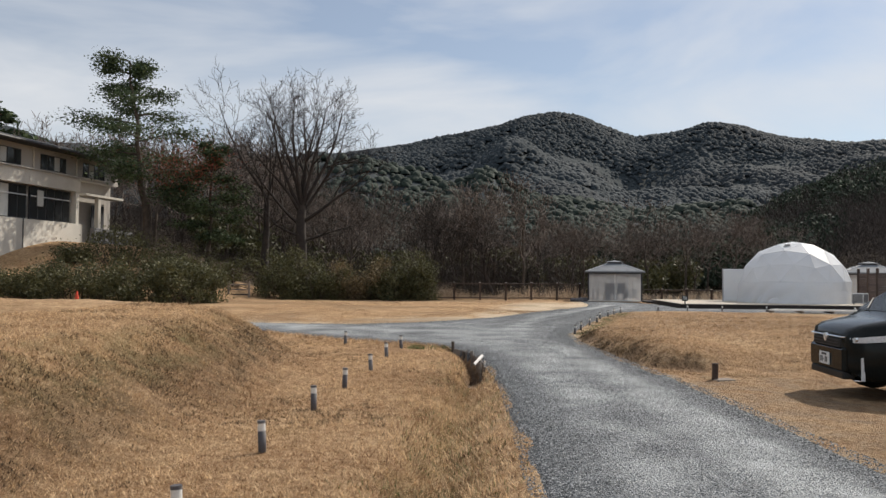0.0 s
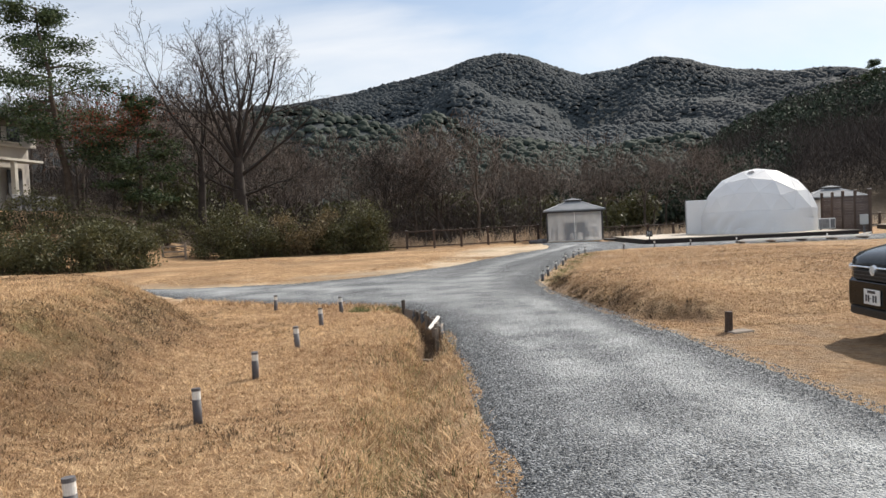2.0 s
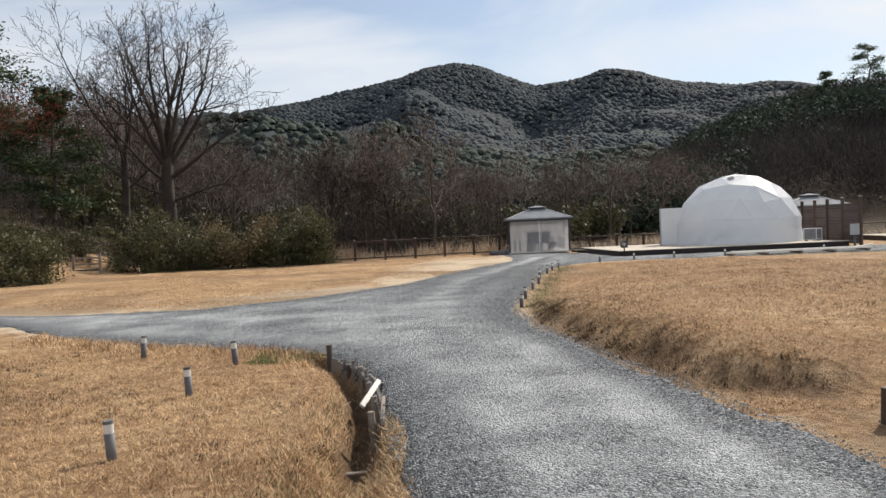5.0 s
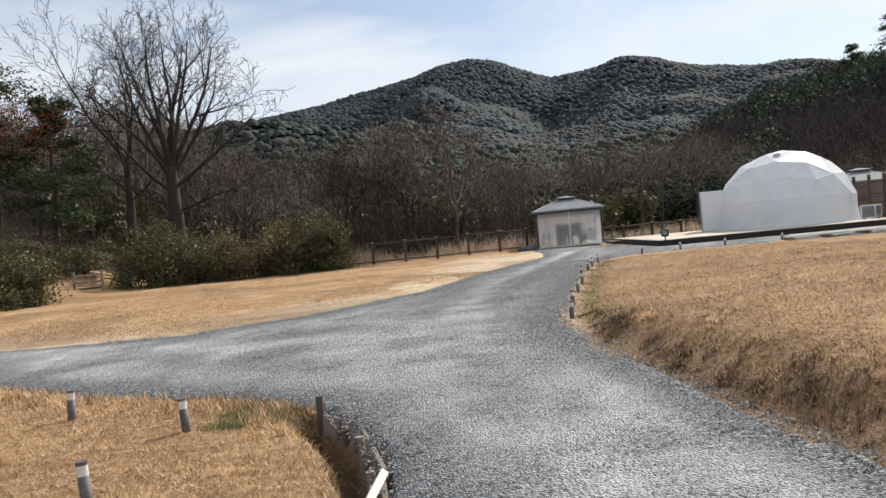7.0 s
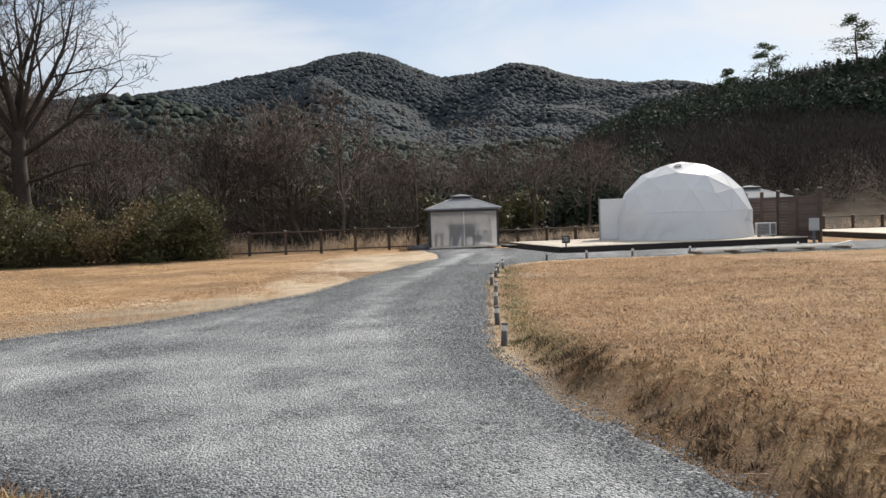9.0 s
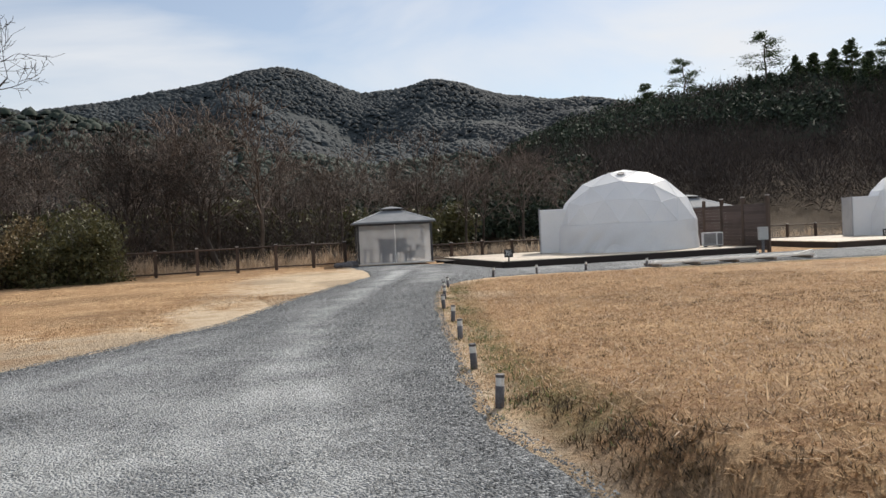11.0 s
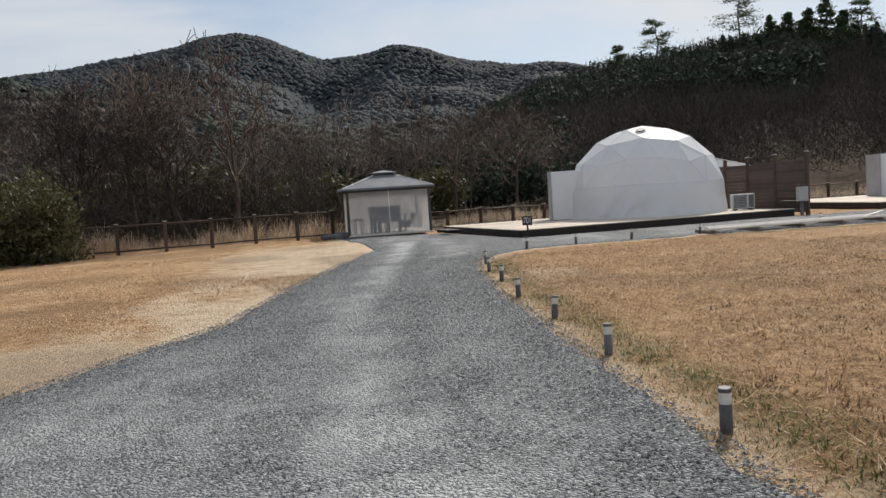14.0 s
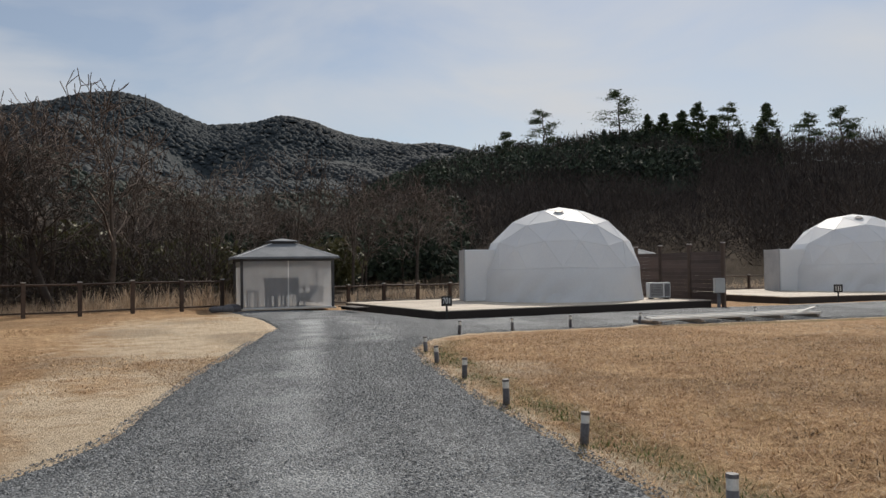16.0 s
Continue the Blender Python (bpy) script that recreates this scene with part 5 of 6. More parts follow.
    for q in range(3):
        part("grille_slat", new_box((-0.018, 0, 0.685 + q * 0.04), (0.02, 0.84, 0.012)), M_DARKMETAL, gr)
    part("bumper", new_box((0.05, 0, 0.52), (0.16, 1.14, 0.34), 0, 0.04), M_CARPAINT, root)
    part("lower_intake", new_box((0.06, 0, 0.32), (0.16, 1.1, 0.10), 0, 0.02), M_CARPLASTIC, root)
    pl = part("licence_plate", new_box((-0.042, 0, 0.50), (0.012, 0.33, 0.165), 0, 0.003), M_PLATE, root)
    for q, (yy, zz, w, h) in enumerate(((0, 0.555, 0.16, 0.03), (-0.09, 0.485, 0.03, 0.075), (-0.04, 0.485, 0.03, 0.075), (0.02, 0.485, 0.02, 0.012), (0.06, 0.485, 0.03, 0.075), (0.11, 0.485, 0.03, 0.075))):
        part("plate_bar", new_box((-0.0495, yy, zz), (0.004, w, h)), M_DARKMETAL, pl)
    for yy in (-0.4, 0.4):
        part("wiper", new_rod((0.70, yy, 1.165), (0.92, yy + 0.32, 1.305), 0.009, n=6), M_CARPLASTIC, root)
    return root


minivan((5.28, 10.82, -0.075), -5)


# ---- the inn on its terrace ----
def inn():
    """Long two-storey building seen along its front; its local x runs along the front from the far end towards the drive."""
    at = (-24.0, 57.4, 0.0)
    root = thing("inn_building", "two-storey pale inn with dark tiled roof and long window bands", "building", "", "", at, -101.5)
    L, deep = 30.0, 9.0
    z0, zb, zw, zf, zs, ze = 2.0, 4.7, 6.85, 7.5, 7.75, 9.3
    # the front is y = 0 looking to +y (towards the garden)
    split = 4.9
    part("upper_wall", new_box((L / 2, -deep / 2, (zf + 0.25 + ze) / 2), (L, deep, ze - zf - 0.25)), M_WALLGREY, root)
    part("floor_band", new_box((L / 2 + split / 2, -deep / 2 + 0.28, (zw + zf + 0.25) / 2), (L - split, deep + 0.5, zf + 0.25 - zw)), M_WALL, root)
    part("recess_wall", new_box((split / 2, -deep / 2 - 0.3, (z0 + zf + 0.25) / 2), (split, deep - 0.6, zf + 0.25 - z0)), M_WALLGREY, root)
    part("base_wall", new_box((L / 2 + split / 2, -deep / 2 + 0.3, (z0 + zb) / 2), (L - split, deep + 0.6, zb - z0)), M_WALL, root)
    part("ground_wall", new_box((L / 2 + split / 2, -deep / 2, (zb + zw) / 2), (L - split, deep - 0.2, zw - zb)), M_WALLGREY, root)
    part("corner_pier", new_box((split + 0.15, 0.2, (zb + zw) / 2), (0.3, 0.5, zw - zb)), M_WALL, root)
    part("base_joint", new_box((10.2, 0.61, (z0 + zb) / 2), (0.08, 0.03, zb - z0)), M_DARKMETAL, root)
    roof = part("roof", lofted([[(-0.9, 1.1, ze), (L + 0.9, 1.1, ze), (L + 0.9, 1.1, ze + 0.14), (-0.9, 1.1, ze + 0.14)],
                                [(-0.2, -deep / 2, ze), (L + 0.2, -deep / 2, ze), (L + 0.2, -deep / 2, ze + 1.5), (-0.2, -deep / 2, ze + 1.5)],
                                [(-0.9, -deep - 1, ze), (L + 0.9, -deep - 1, ze), (L + 0.9, -deep - 1, ze + 0.14), (-0.9, -deep - 1, ze + 0.14)]]), M_TILE, root)
    part("gutter", new_rod((-0.9, 1.16, ze + 0.02), (L + 0.9, 1.16, ze + 0.02), 0.07, n=8), M_DARKMETAL, roof)

    def window(x0, x1, za, zb_, y, panes, name="window", shade=()):
        w = part(name, new_box(((x0 + x1) / 2, y - 0.06, (za + zb_) / 2), (x1 - x0, 0.1, zb_ - za)), M_DARKMETAL, root, "dark window in a metal frame")
        step = (x1 - x0) / panes
        for q in range(panes):
            part("pane", new_box((x0 + step * (q + 0.5), y + 0.0, (za + zb_) / 2), (step - 0.10, 0.02, zb_ - za - 0.12)), M_CURTAIN if q in shade else M_WINDOW, w)
        part("window_sill", new_box(((x0 + x1) / 2, y + 0.05, za - 0.04), (x1 - x0 + 0.1, 0.14, 0.06), 0, 0.01), M_WALL, w)
    for k in range(7):
        x = 1.6 + k * 4.1
        window(x, x + 2.4, 7.98, 8.98, 0.03, 4, shade=(1,) if k % 2 else (2,))
        part("wall_pipe", new_rod((x + 3.1, 0.08, zs), (x + 3.1, 0.08, ze), 0.05, n=8), M_WALL, root)
    for k in range(6):
        x = split + 0.5 + k * 4.0
        window(x, x + 3.7, zb + 0.05, zw - 0.05, 0.12, 5, shade=(2, 3) if k == 1 else ())
        part("transom", new_box((x + 1.85, 0.2, zw - 0.65), (3.7, 0.05, 0.06)), M_LIGHTMETAL, root)
    part("service_door", new_box((1.9, -0.28, 5.1), (1.4, 0.08, 2.2), 0, 0.01), M_DARKMETAL, root)
    part("canopy", new_box((2.4, 0.2, 6.75), (4.2, 1.0, 0.15), 0, 0.01), M_WALL, root)
    part("column", new_box((2.9, 0.45, 5.32), (0.3, 0.3, 2.74), 0, 0.01), M_WALL, root)
    part("band_rail", new_rod((split, 0.62, zf + 0.3), (L, 0.62, zf + 0.3), 0.05, n=8), M_WALLGREY, root)
    part("notice_board", new_box((8.3, 0.22, 6.1), (0.55, 0.03, 1.0)), M_CURTAIN, root)
    return root


inn()
for k in range(4):
    x, y = -23.2 + 0.2 * k, 52.2 + 1.2 * k
    hv = thing("heat_pump_unit", "dark outdoor heat pump unit beside the inn", "air conditioner", "heat pumps", "", (x, y, ground_z(x, y)), -100)
    part("casing", new_box((0, 0, 0.5), (0.9, 0.35, 1.0), 0, 0.02), M_VENT, hv)
    part("fan_grille", new_rod((-0.12, 0.17, 0.55), (-0.12, 0.2, 0.55), 0.3, n=20), M_DARKMETAL, hv)

# ---- trees by name ----
pine("pine_tree", "tall leaning pine with layered dark green foliage", 11, 13.0, (-19.5, 51.6, ground_z(-19.5, 51.6)), (-0.14, 0.05), 24, 0.24, 0.115, 0.38, True, "", False, 900)
pine("pine_tree", "smaller pine behind the inn", 12, 11.0, (-38.0, 66.0, ground_z(-38, 66)), (0.02, 0), 22, 0.5, 0.3, 0.3)
pine("pine_tree", "dense dark pine standing beside the path", 13, 8.5, (-16.2, 53.5, ground_z(-16.2, 53.5)), (0.04, 0), 26, 0.2, 0.12, 0.34, per=420)
spreading_tree("bare_tree", "large bare tree with a fan of spreading limbs", 21, 13.4, 0.40, 0.45,
               [(0.45, 95, 84, 0.54), (0.44, 10, 60, 0.54), (0.42, 195, 62, 0.50), (0.45, 250, 70, 0.50), (0.43, 320, 66, 0.52), (0.45, 60, 70, 0.52), (0.36, 350, 40, 0.46), (0.35, 172, 42, 0.38),
                (0.45, 150, 72, 0.54), (0.27, 5, 18, 0.30), (0.29, 200, 18, 0.26), (0.40, 30, 52, 0.46), (0.41, 215, 52, 0.42)], (-9.6, 53.0, ground_z(-9.6, 53)))
spreading_tree("bare_tree", "bare forked tree with upswept limbs", 22, 13.0, 0.25, 0.46,
               [(0.46, 178, 56, 0.58), (0.44, 95, 80, 0.52), (0.46, 15, 72, 0.46), (0.40, 270, 60, 0.36), (0.34, 190, 40, 0.30), (0.30, 0, 35, 0.26)], (-12.2, 54.0, ground_z(-12.2, 54)))
bare_tree("bare_tree", "crooked dark bare tree beyond the fence", 24, 6.2, 0.17, 4, (3.3, 52.2, ground_z(3.3, 52.2)), (M_DARKBARK, M_DARKBARK), spread=0.62, lean=(-0.35, 0), clear=0.25, minr=0.009)
bare_tree("bare_tree", "crooked dark bare tree beyond the fence", 29, 7.0, 0.15, 4, (-1.2, 54.5, ground_z(-1.2, 54.5)), (M_DARKBARK, M_DARKBARK), spread=0.55, lean=(0.2, 0), clear=0.3, minr=0.009)

proto = [bare_tree("bare_tree", "slender bare woodland tree", 40 + k, 8.0, 0.11, 4, (0, 0, 0), (M_BARK, (M_TWIG, M_TWIG, M_PALETWIG, M_TWIG)[k]), 0.46 + 0.05 * k, (0.05 * k - 0.08, 0), 0.30, 2, "woodland trees", 0.016) for k in range(4)]
rng1 = random.Random(8)
spots = []
while len(spots) < 165:
    az, r = radians(rng1.uniform(-34, 24)), rng1.uniform(47, 105)
    x, y = r * math.sin(az), r * math.cos(az)
    if y < 51.5 or (x < -19 and y < 62) or (x > 7 and y < 58) or (-17 < x < -3.5 and y < 57.5):
        continue
    if any((x - a) ** 2 + (y - b) ** 2 < 2.2 for a, b, _ in spots):
        continue
    big = 1.0 if x > -4 else 1.28
    spots.append((x, y, big))
for k, (x, y, big) in enumerate(spots):
    s = rng1.uniform(0.68, 1.1) * big * (0.85 if x > 6 else 1.0)
    m = pose(x, y, ground_z(x, y) - 0.05, 0, 0, rng1.uniform(0, 360))
    if k < 4:
        proto[k].matrix_basis = m
        proto[k].scale = (s, s, s)
    else:
        o = copy_thing(proto[k % 4], m)
        o.scale = (s, s, s)

# ---- hedges ----
HEDGE = [((-21.5, 39.6), 4.6, 4.2, 2.1), ((-18.2, 39.2), 4.6, 4.0, 2.3), ((-15.0, 38.9), 4.6, 3.8, 2.3), ((-12.9, 39.6), 3.4, 4.4, 2.2),
         ((-9.8, 47.0), 3.4, 3.0, 3.0), ((-7.4, 47.2), 3.6, 2.8, 3.3), ((-5.0, 47.3), 3.4, 2.8, 3.4), ((-2.9, 47.4), 3.4, 2.6, 3.3), ((-1.6, 47.5), 2.0, 2.2, 2.6)]
for k, ((x, y), sx, sy, sz) in enumerate(HEDGE):
    bush("hedge_bush", "dense olive-green evergreen hedge bush" if k % 3 else "olive-green hedge bush with dry brown leaves", 60 + k, (sx, sy, sz), (x, y, ground_z(x, y) - 0.02), 0,
         M_HEDGE if k % 3 else M_HEDGE_DRY if k == 6 else M_HEDGE, 10500, 0.072, "hedges")
for k, (x, y, s) in enumerate(((-22.5, 35.6, 1.2), (-24.2, 36.5, 1.5), (-19.0, 46.0, 2.2), (-16.0, 46.5, 2.2), (-14.0, 48.5, 2.4), (-21.5, 45.5, 1.3))):
    bush("shrub", "dark rounded shrub on the bank", 80 + k, (s * 1.5, s * 1.3, s), (x, y, ground_z(x, y) - 0.02), 0, M_HEDGE, 2600, 0.08, "shrubs")

# ---- forest masses ----
rngf = np.random.default_rng(5)


def scatter(n, az0, az1, r0, r1, cx, cy, power=1.0):
    az = np.radians(rngf.uniform(az0, az1, n))
    r = r0 + (r1 - r0) * rngf.random(n) ** power
    x, y = cx + r * np.sin(az), cy + r * np.cos(az)
    return x, y, hills(x, y)


def mass(name, label, mat, x, y, z, size, n, kind):
    v, f = clump_cloud(rngf, x, y, z, size, n, kind)
    return tagged(arrays(name, v, f, mat), label, "woods", "", "stuff")


def canopy(name, label, mat, x, y, z, radius):
    v, f = crowns(rngf, x, y, z, radius, radius * rngf.uniform(0.7, 1.15, len(x)))
    return tagged(arrays(name, v, f, mat, None, "", None, True), label, "woods", "", "stuff")


x, y, z = scatter(34000, -16, 44, 240, 765, 0.7, 10, 0.75)
rr = np.hypot(x - 0.7, y - 10)
spur = rr < 352
ev = fbm(x / 60, y / 60, 41) > 0.44
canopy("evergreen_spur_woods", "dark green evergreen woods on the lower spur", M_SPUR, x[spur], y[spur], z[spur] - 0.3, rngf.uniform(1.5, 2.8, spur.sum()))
# far crowns carry the blue of the haze in their own colour
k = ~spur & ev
canopy("evergreen_hillside_woods", "evergreen woods covering the far mountain, tinted blue-grey for haze", M_FARWOOD_HAZE, x[k], y[k], z[k] - 0.3, rngf.uniform(1.8, 3.1, k.sum()))
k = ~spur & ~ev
canopy("bare_hillside_woods", "leafless woods on the far mountain, tinted blue-grey for haze", M_FARBARE_HAZE, x[k], y[k], z[k] - 0.3, rngf.uniform(1.8, 3.1, k.sum()))
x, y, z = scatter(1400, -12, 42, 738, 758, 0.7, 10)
canopy("ridge_woods", "treetops along the far ridge, tinted blue-grey for haze", M_FARWOOD_HAZE, x, y, z - 0.5, rngf.uniform(1.6, 3.4, len(x)))
x, y, z = scatter(1500, 17, 48, 110, 190, 1, 21)
up = (hills(x, y) > 7 + 6 * fbm(x / 20, y / 20, 44)) & (np.degrees(np.arctan2(x, y - 21)) < 50)
mass("evergreen_slope_woods", "dark conifers covering the near hill", M_FOREST, x[up], y[up], z[up] - 0.5, rngf.uniform(4, 8, up.sum()), 150, 0)
canopy("evergreen_slope_crowns", "dense inner crowns of the near hill conifers", M_FOREST, x[up], y[up], z[up] + 0.8, rngf.uniform(1.4, 2.4, up.sum()))
x, y, z = scatter(150, 39, 54, 140, 186, 1, 21)
mass("hilltop_conifers", "cluster of dark conifers on the near hilltop", M_FOREST, x, y, z - 0.5, rngf.uniform(5, 8, len(x)), 300, 1)
x, y, z = scatter(420, 9, 32, 55, 120, 1, 21)
mass("evergreen_valley_woods", "dark evergreens in the valley behind the gazebo", M_FOREST, x, y, z - 0.3, rngf.uniform(3.0, 6.0, len(x)), 230, 0)
x, y, z = scatter(520, 33, 75, 165, 190, 1, 21)
mass("hilltop_bare_trees", "bare treetops along the near hill", M_TWIG, x, y, z - 0.3, rngf.uniform(4.5, 8.5, len(x)), 170, 3)
x, y, z = scatter(3400, 14, 75, 66, 190, 1, 21)
k = (np.degrees(np.arctan2(x - 1, y - 21)) > 27) | (rngf.random(len(x)) < 0.25)
x, y, z = x[k], y[k], z[k]
mass("bare_slope_woods", "leafless brown woods on the near hill", M_BROWNWOOD, x, y, z - 0.3, rngf.uniform(3.0, 7.5, len(x)) * (0.6 + 0.8 * fbm(x / 14, y / 14, 52)), 130, 3)
x, y, z = scatter(4200, -36, 30, 42, 110, 0, 10)
ok = (y > 52) & ((x > -19) | (y > 64)) & (x < 8.5 + 2 * vnoise(x, y, 3))
mass("undergrowth", "tangled leafless undergrowth beyond the fence", M_BROWNWOOD, x[ok], y[ok], z[ok] - 0.2, rngf.uniform(1.4, 4.6, ok.sum()) * (0.35 + 1.1 * fbm(x[ok] / 6, y[ok] / 6, 53)) * np.where((y[ok] < 60) & (x[ok] < -3), 0.6, 1.0), 110, 3)
x, y, z = scatter(260, -20, 20, 52, 85, 0, 10)
ok = (y > 54) & (vnoise(x / 7, y / 7, 54) > 0.5)
mass("understorey_evergreens", "olive-green evergreen shrubs among the bare trees", M_HEDGE, x[ok], y[ok], z[ok] - 0.2, rngf.uniform(2.0, 4.5, ok.sum()), 420, 0)
x = rngf.uniform(-2, 9, 420)
y = rngf.uniform(49.6, 52.5, 420)
mass("reeds", "pale dry reeds behind the fence", M_REED, x, y, hills(x, y) - 0.1, rngf.uniform(0.3, 1.2, 420) * (0.15 + 1.1 * vnoise(x * 0.7, y, 55)), 22, 2)
x = rngf.uniform(13, 45, 500)
y = rngf.uniform(52.5, 58, 500)
mass("reeds", "pale dry reeds behind the decks", M_REED, x, y, hills(x, y) - 0.1, rngf.uniform(0.3, 1.0, 500) * (0.2 + vnoise(x * 0.5, y, 57)), 20, 2)

# skyline trees of the near hill
# bearing and rise of each top as seen from the lane's bend, and its distance
for k, (az, el, r, ptd) in enumerate(((37.9, 11.3, 168, False), (43.3, 12.5, 168, False), (45.3, 10.6, 160, True), (46.4, 10.7, 160, True), (47.5, 10.8, 158, True), (48.6, 11.2, 156, True), (49.6, 10.4, 158, True),
                                      (50.6, 10.9, 165, False), (53.0, 10.9, 160, True), (55.6, 9.9, 165, False), (57.5, 10.2, 165, False), (35.2, 9.8, 172, False))):
    x, y, top = 1.1 + r * math.sin(radians(az)), 20.7 + r * math.cos(radians(az)), 1.4 + r * math.tan(radians(el))
    z = float(hills(np.array([float(x)]), np.array([float(y)]))[0])
    pine("conifer" if ptd else "pine_tree", "dark pointed conifer on the near hilltop" if ptd else "tall flat-topped pine on the near hilltop", 100 + k, max(6.0, top - z), (x, y, z), (0.02, 0),
         80 if ptd else 18, 0.02 if ptd else 0.5, 0.24, 0.44 if ptd else 0.34, False, "hilltop trees", ptd, 90 if ptd else 130)

# ---- turf blades, weeds and loose stones near the drive ----
def blades(name, label, mat, x, y, z, tall, lean, width=0.006):
    n = len(x)
    a = rngf.uniform(0, 2 * np.pi, n)
    dx, dy = np.cos(a), np.sin(a)
    h = tall * rngf.uniform(0.3, 1.2, n)
    ln = tall * rngf.uniform(0.3, lean, n)
    b = np.stack([x, y, z - 0.006], 1)
    side = np.stack([-dy, dx, np.zeros(n)], 1) * width * rngf.uniform(0.6, 1.4, (n, 1))
    tip = b + np.stack([dx * ln, dy * ln, h], 1)
    v = np.stack([b - side, b + side, tip], 1).reshape(-1, 3)
    return tagged(arrays(name, v, np.arange(3 * n).reshape(-1, 3), mat), label, "grass", "", "stuff")


def on_turf(n, x0, x1, y0, y1, power=1.0):
    x, y = rngf.uniform(x0, x1, n), y0 + (y1 - y0) * rngf.random(n) ** power
    z, d = height(x, y)
    dl = signed(RLAWN, x, y)
    k = (d < -0.03) & ~((np.abs(dl - 0.18) < 0.26) & (y < 20.5) & (x < 6) & (rngf.random(n) < 0.8)) & ~((near_path(DITCH[4:], x, y) < 0.17) & (rngf.random(n) < 0.9))
    return x[k], y[k], z[k]


x, y, z = on_turf(230000, -6.5, 0.9, 3.2, 18.2, 1.2)
blades("dry_grass", "short straw-coloured winter turf", M_STRAW, x, y, z, 0.030, 3.0, 0.0042)
x, y, z = on_turf(260000, 3.0, 14, 12.3, 34, 1.2)
blades("dry_grass", "short straw-coloured winter turf on the bank", M_LAWN, x, y, z, 0.035, 3.0, 0.005)
x, y, z = on_turf(60000, -1.6, 1.0, 2.8, 14.0)
k = rngf.random(len(x)) < np.exp(-(near_path(DITCH, x, y) / 0.45) ** 2)
blades("dry_grass", "taller pale grass along the ditch", M_STRAW, x[k], y[k], z[k], 0.07, 1.8, 0.004)
k &= vnoise(x * 1.6, y * 1.6, 63) > 0.42
blades("weeds", "green weeds along the ditch", M_WEED, x[k][::3], y[k][::3], z[k][::3], 0.06, 1.4, 0.0035)
x, y, z = on_turf(30000, -4.5, 0.8, 15.5, 20.5)
k = rngf.random(len(x)) < np.exp(-((signed(ROAD, x, y) + 0.25) / 0.3) ** 2)
blades("dry_grass", "tufted grass at the lane corner", M_STRAW, x[k], y[k], z[k], 0.10, 1.3, 0.007)
x, y, z = on_turf(50000, 2.6, 8.5, 18.5, 34)
d = signed(ROAD, x, y)
k = rngf.random(len(x)) < np.exp(-((d + 0.45) / 0.17) ** 2) * sstep(0.42, 0.56, vnoise(x * 1.4, y * 1.4, 61)) * (x > 2.0 + 0.33 * (y - 20))
blades("weeds", "green weeds along the bollard lights", M_WEED, x[k], y[k], z[k], 0.05, 1.6, 0.006)
k = (d < -0.25) & (vnoise(x * 2.1, y * 2.1, 62) > 0.62)
blades("dry_grass", "long bent straw stalks", M_STRAW, x[k][::6], y[k][::6], z[k][::6], 0.12, 2.4, 0.004)
x, y, z = on_turf(36000, 3.2, 18, 15, 34)
blades("dry_grass", "scattered pale straw on the lawn", M_REED, x, y, z, 0.05, 4.0, 0.004)
x, y, z = on_turf(110000, -8, 7.5, 23.5, 44)
k = (np.hypot(x - 5.6, (y - 38.6) * 0.42) > 2.6) & (signed(ROAD, x, y) < -1.0) & (vnoise(x * 0.7, y * 0.5, 66) > 0.4)
x, y, z = x[k], y[k], z[k]
blades("dry_grass", "thin winter turf of the meadow", M_STRAW, x, y, z, 0.03, 3.0, 0.008)



def tussocks(name, label, mat, n, per, area, tall, reach, width, where):
    """Clumps of blades; where(x, y) gives the chance that a clump stands there."""
    x, y = rngf.uniform(area[0], area[1], n), rngf.uniform(area[2], area[3], n)
    k = rngf.random(n) < where(x, y)
    x, y, size = np.repeat(x[k], per), np.repeat(y[k], per), np.repeat(rngf.uniform(0.5, 1.3, k.sum()), per)
    x, y = x + rngf.normal(0, reach, len(x)) * size, y + rngf.normal(0, reach, len(x)) * size
    z, d = height(x, y)
    k = d < -0.02
    blades(name, label, mat, x[k], y[k], z[k], tall * size[k], 1.5, width)


def bank_band(x, y):
    dl = signed(RLAWN, x, y)
    return np.exp(-((dl - 0.30) / 0.15) ** 2) * sstep(21.5, 18.5, y) * sstep(4.7, 3.8, x) * (0.35 + 0.65 * (vnoise(x * 1.2, y * 1.2, 91) > 0.35))


tussocks("dead_growth", "matted dark dead growth along the bank", M_DEAD, 9000, 26, (2.9, 10, 12.4, 22), 0.05, 0.05, 0.005, bank_band)
tussocks("dry_grass", "clumped winter turf on the mound", M_STRAW, 16000, 12, (-6.5, 0.6, 3.4, 18), 0.045, 0.035, 0.0035,
         lambda x, y: sstep(0.42, 0.62, fbm(x * 1.5, y * 1.5, 92)))
tussocks("dead_growth", "darker dead tufts in the turf", M_DEAD, 9000, 12, (-6.5, 0.6, 3.4, 18), 0.04, 0.035, 0.004,
         lambda x, y: sstep(0.50, 0.66, fbm(x * 1.1, y * 1.1, 93)) * 0.8)
tussocks("dead_growth", "darker dead tufts in the lawn", M_DEAD, 11000, 12, (3.2, 14, 13, 33), 0.04, 0.045, 0.004,
         lambda x, y: sstep(0.50, 0.66, fbm(x * 1.1, y * 1.1, 94)) * 0.7 * (signed(RLAWN, x, y) > 0.3))
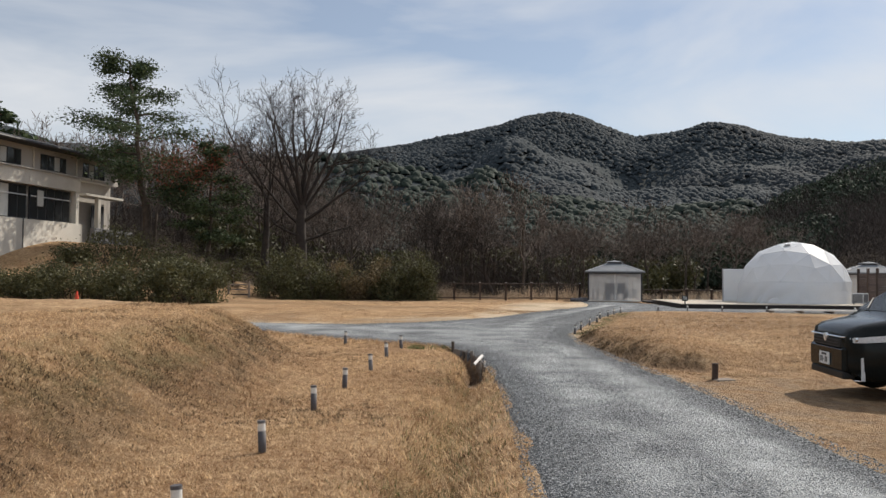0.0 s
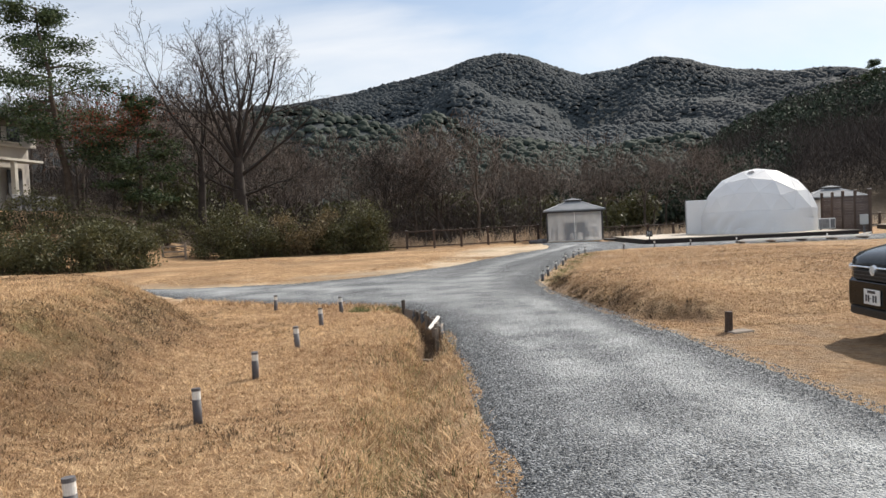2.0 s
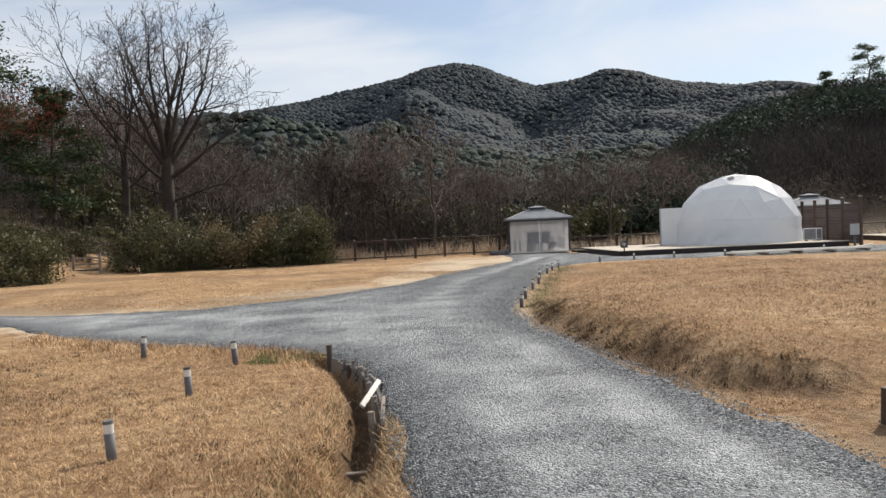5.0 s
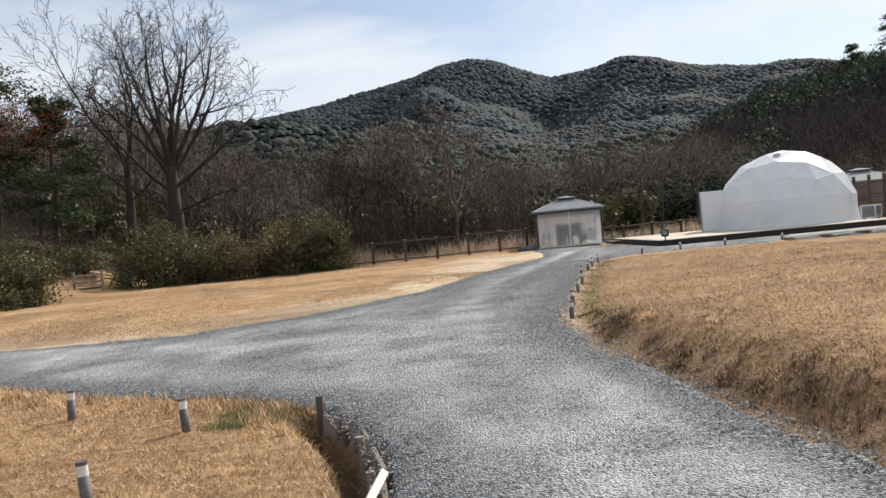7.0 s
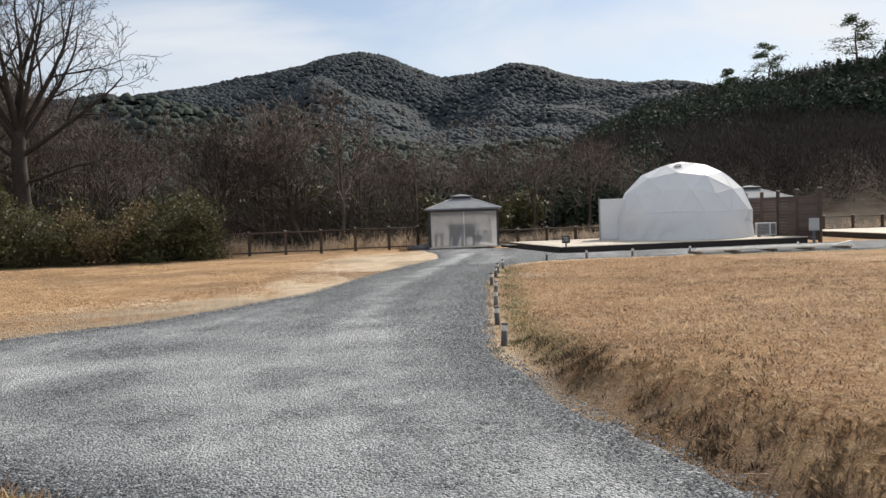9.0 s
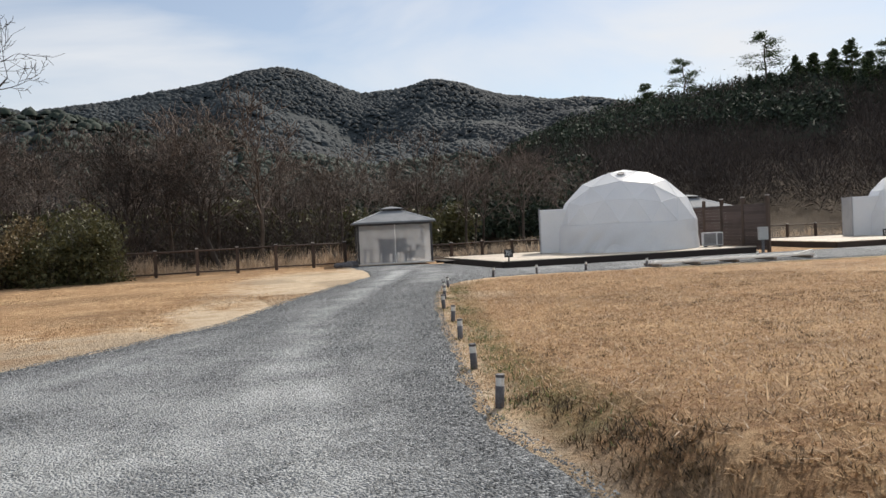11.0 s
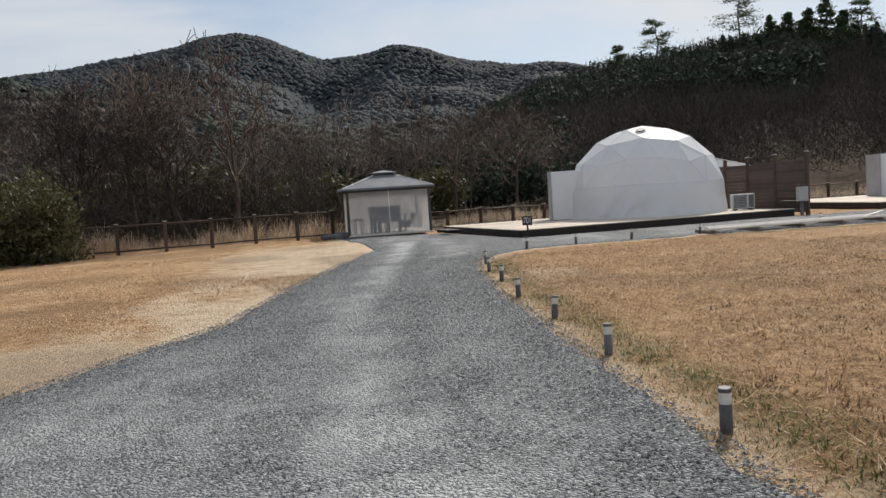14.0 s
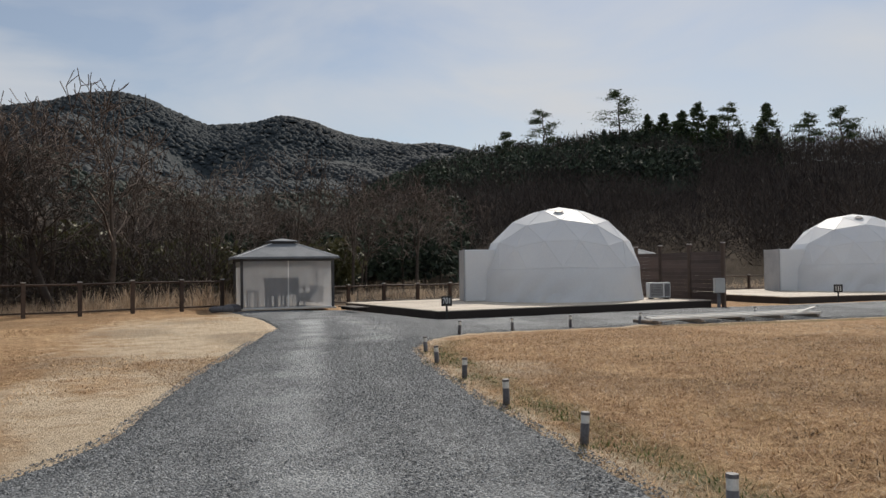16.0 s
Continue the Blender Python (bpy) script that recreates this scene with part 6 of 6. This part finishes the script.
tussocks("dead_growth", "rough brown growth on the face of the mound", M_DEAD, 12000, 12, (-6.5, -1.6, 4, 22), 0.05, 0.05, 0.0045,
         lambda x, y: np.exp(-((signed(MOUND, x, y) - 0.9) / 0.55) ** 2) * sstep(0.35, 0.6, fbm(x * 1.3, y * 1.3, 95)))
tussocks("weeds", "green weed clumps round the feet of the bollard lights", M_WEED, 9000, 14, (2.9, 8.5, 19.6, 33.4), 0.045, 0.05, 0.004,
         lambda x, y: 0.75 * np.exp(-(np.min([np.hypot(x - a - 0.08, y - b + 0.1) for a, b in RIGHT_LIGHTS[:8]], axis=0) / 0.30) ** 2))
tussocks("weeds", "green tufts at the mouth of the drain", M_WEED, 260, 26, (-0.7, 0.25, 15.9, 16.8), 0.06, 0.05, 0.003, lambda x, y: 0.45 + 0 * x)

n = 430000
x, y = rngf.uniform(-4, 8.5, n), rngf.uniform(3.5, 36, n)
d = signed(ROAD, x, y)
k = (d > -0.12) & (rngf.random(n) < 1.0)
x, y = x[k], y[k]
n = len(x)
octa = np.array([(1, 0, -0.3), (-0.9, 0.1, -0.3), (0, 1, -0.2), (0.1, -1, -0.3), (0.1, 0, 0.7)])
of = np.array([(0, 2, 4), (2, 1, 4), (1, 3, 4), (3, 0, 4)])
rad = rngf.uniform(0.005, 0.014, n)[:, None, None]
ang = rngf.uniform(0, 2 * np.pi, n)
ca, sa = np.cos(ang)[:, None], np.sin(ang)[:, None]
o = octa[None] * rngf.uniform(0.6, 1.4, (n, 5, 1)) * rad
ox, oy = o[:, :, 0] * ca - o[:, :, 1] * sa, o[:, :, 0] * sa + o[:, :, 1] * ca
v = np.stack([ox + x[:, None], oy + y[:, None], o[:, :, 2] * 0.8 + (0.026 + 0.02 * sstep(0, 1.2, signed(ROAD, x, y)) + 0.02 * (fbm(x * 1.2, y * 1.2, 33) - 0.5))[:, None]], 2).reshape(-1, 3)
f = (np.arange(n)[:, None, None] * 5 + of[None]).reshape(-1, 3)
tm2 = np.repeat(dust(x, y, signed(ROAD, x, y)), 5)
tagged(arrays("loose_gravel", v, f, M_STONE, None, "", np.stack([tm2, tm2, tm2, np.ones_like(tm2)], 1)), "loose grey crushed stones on the drive", "gravel", "", "stuff")
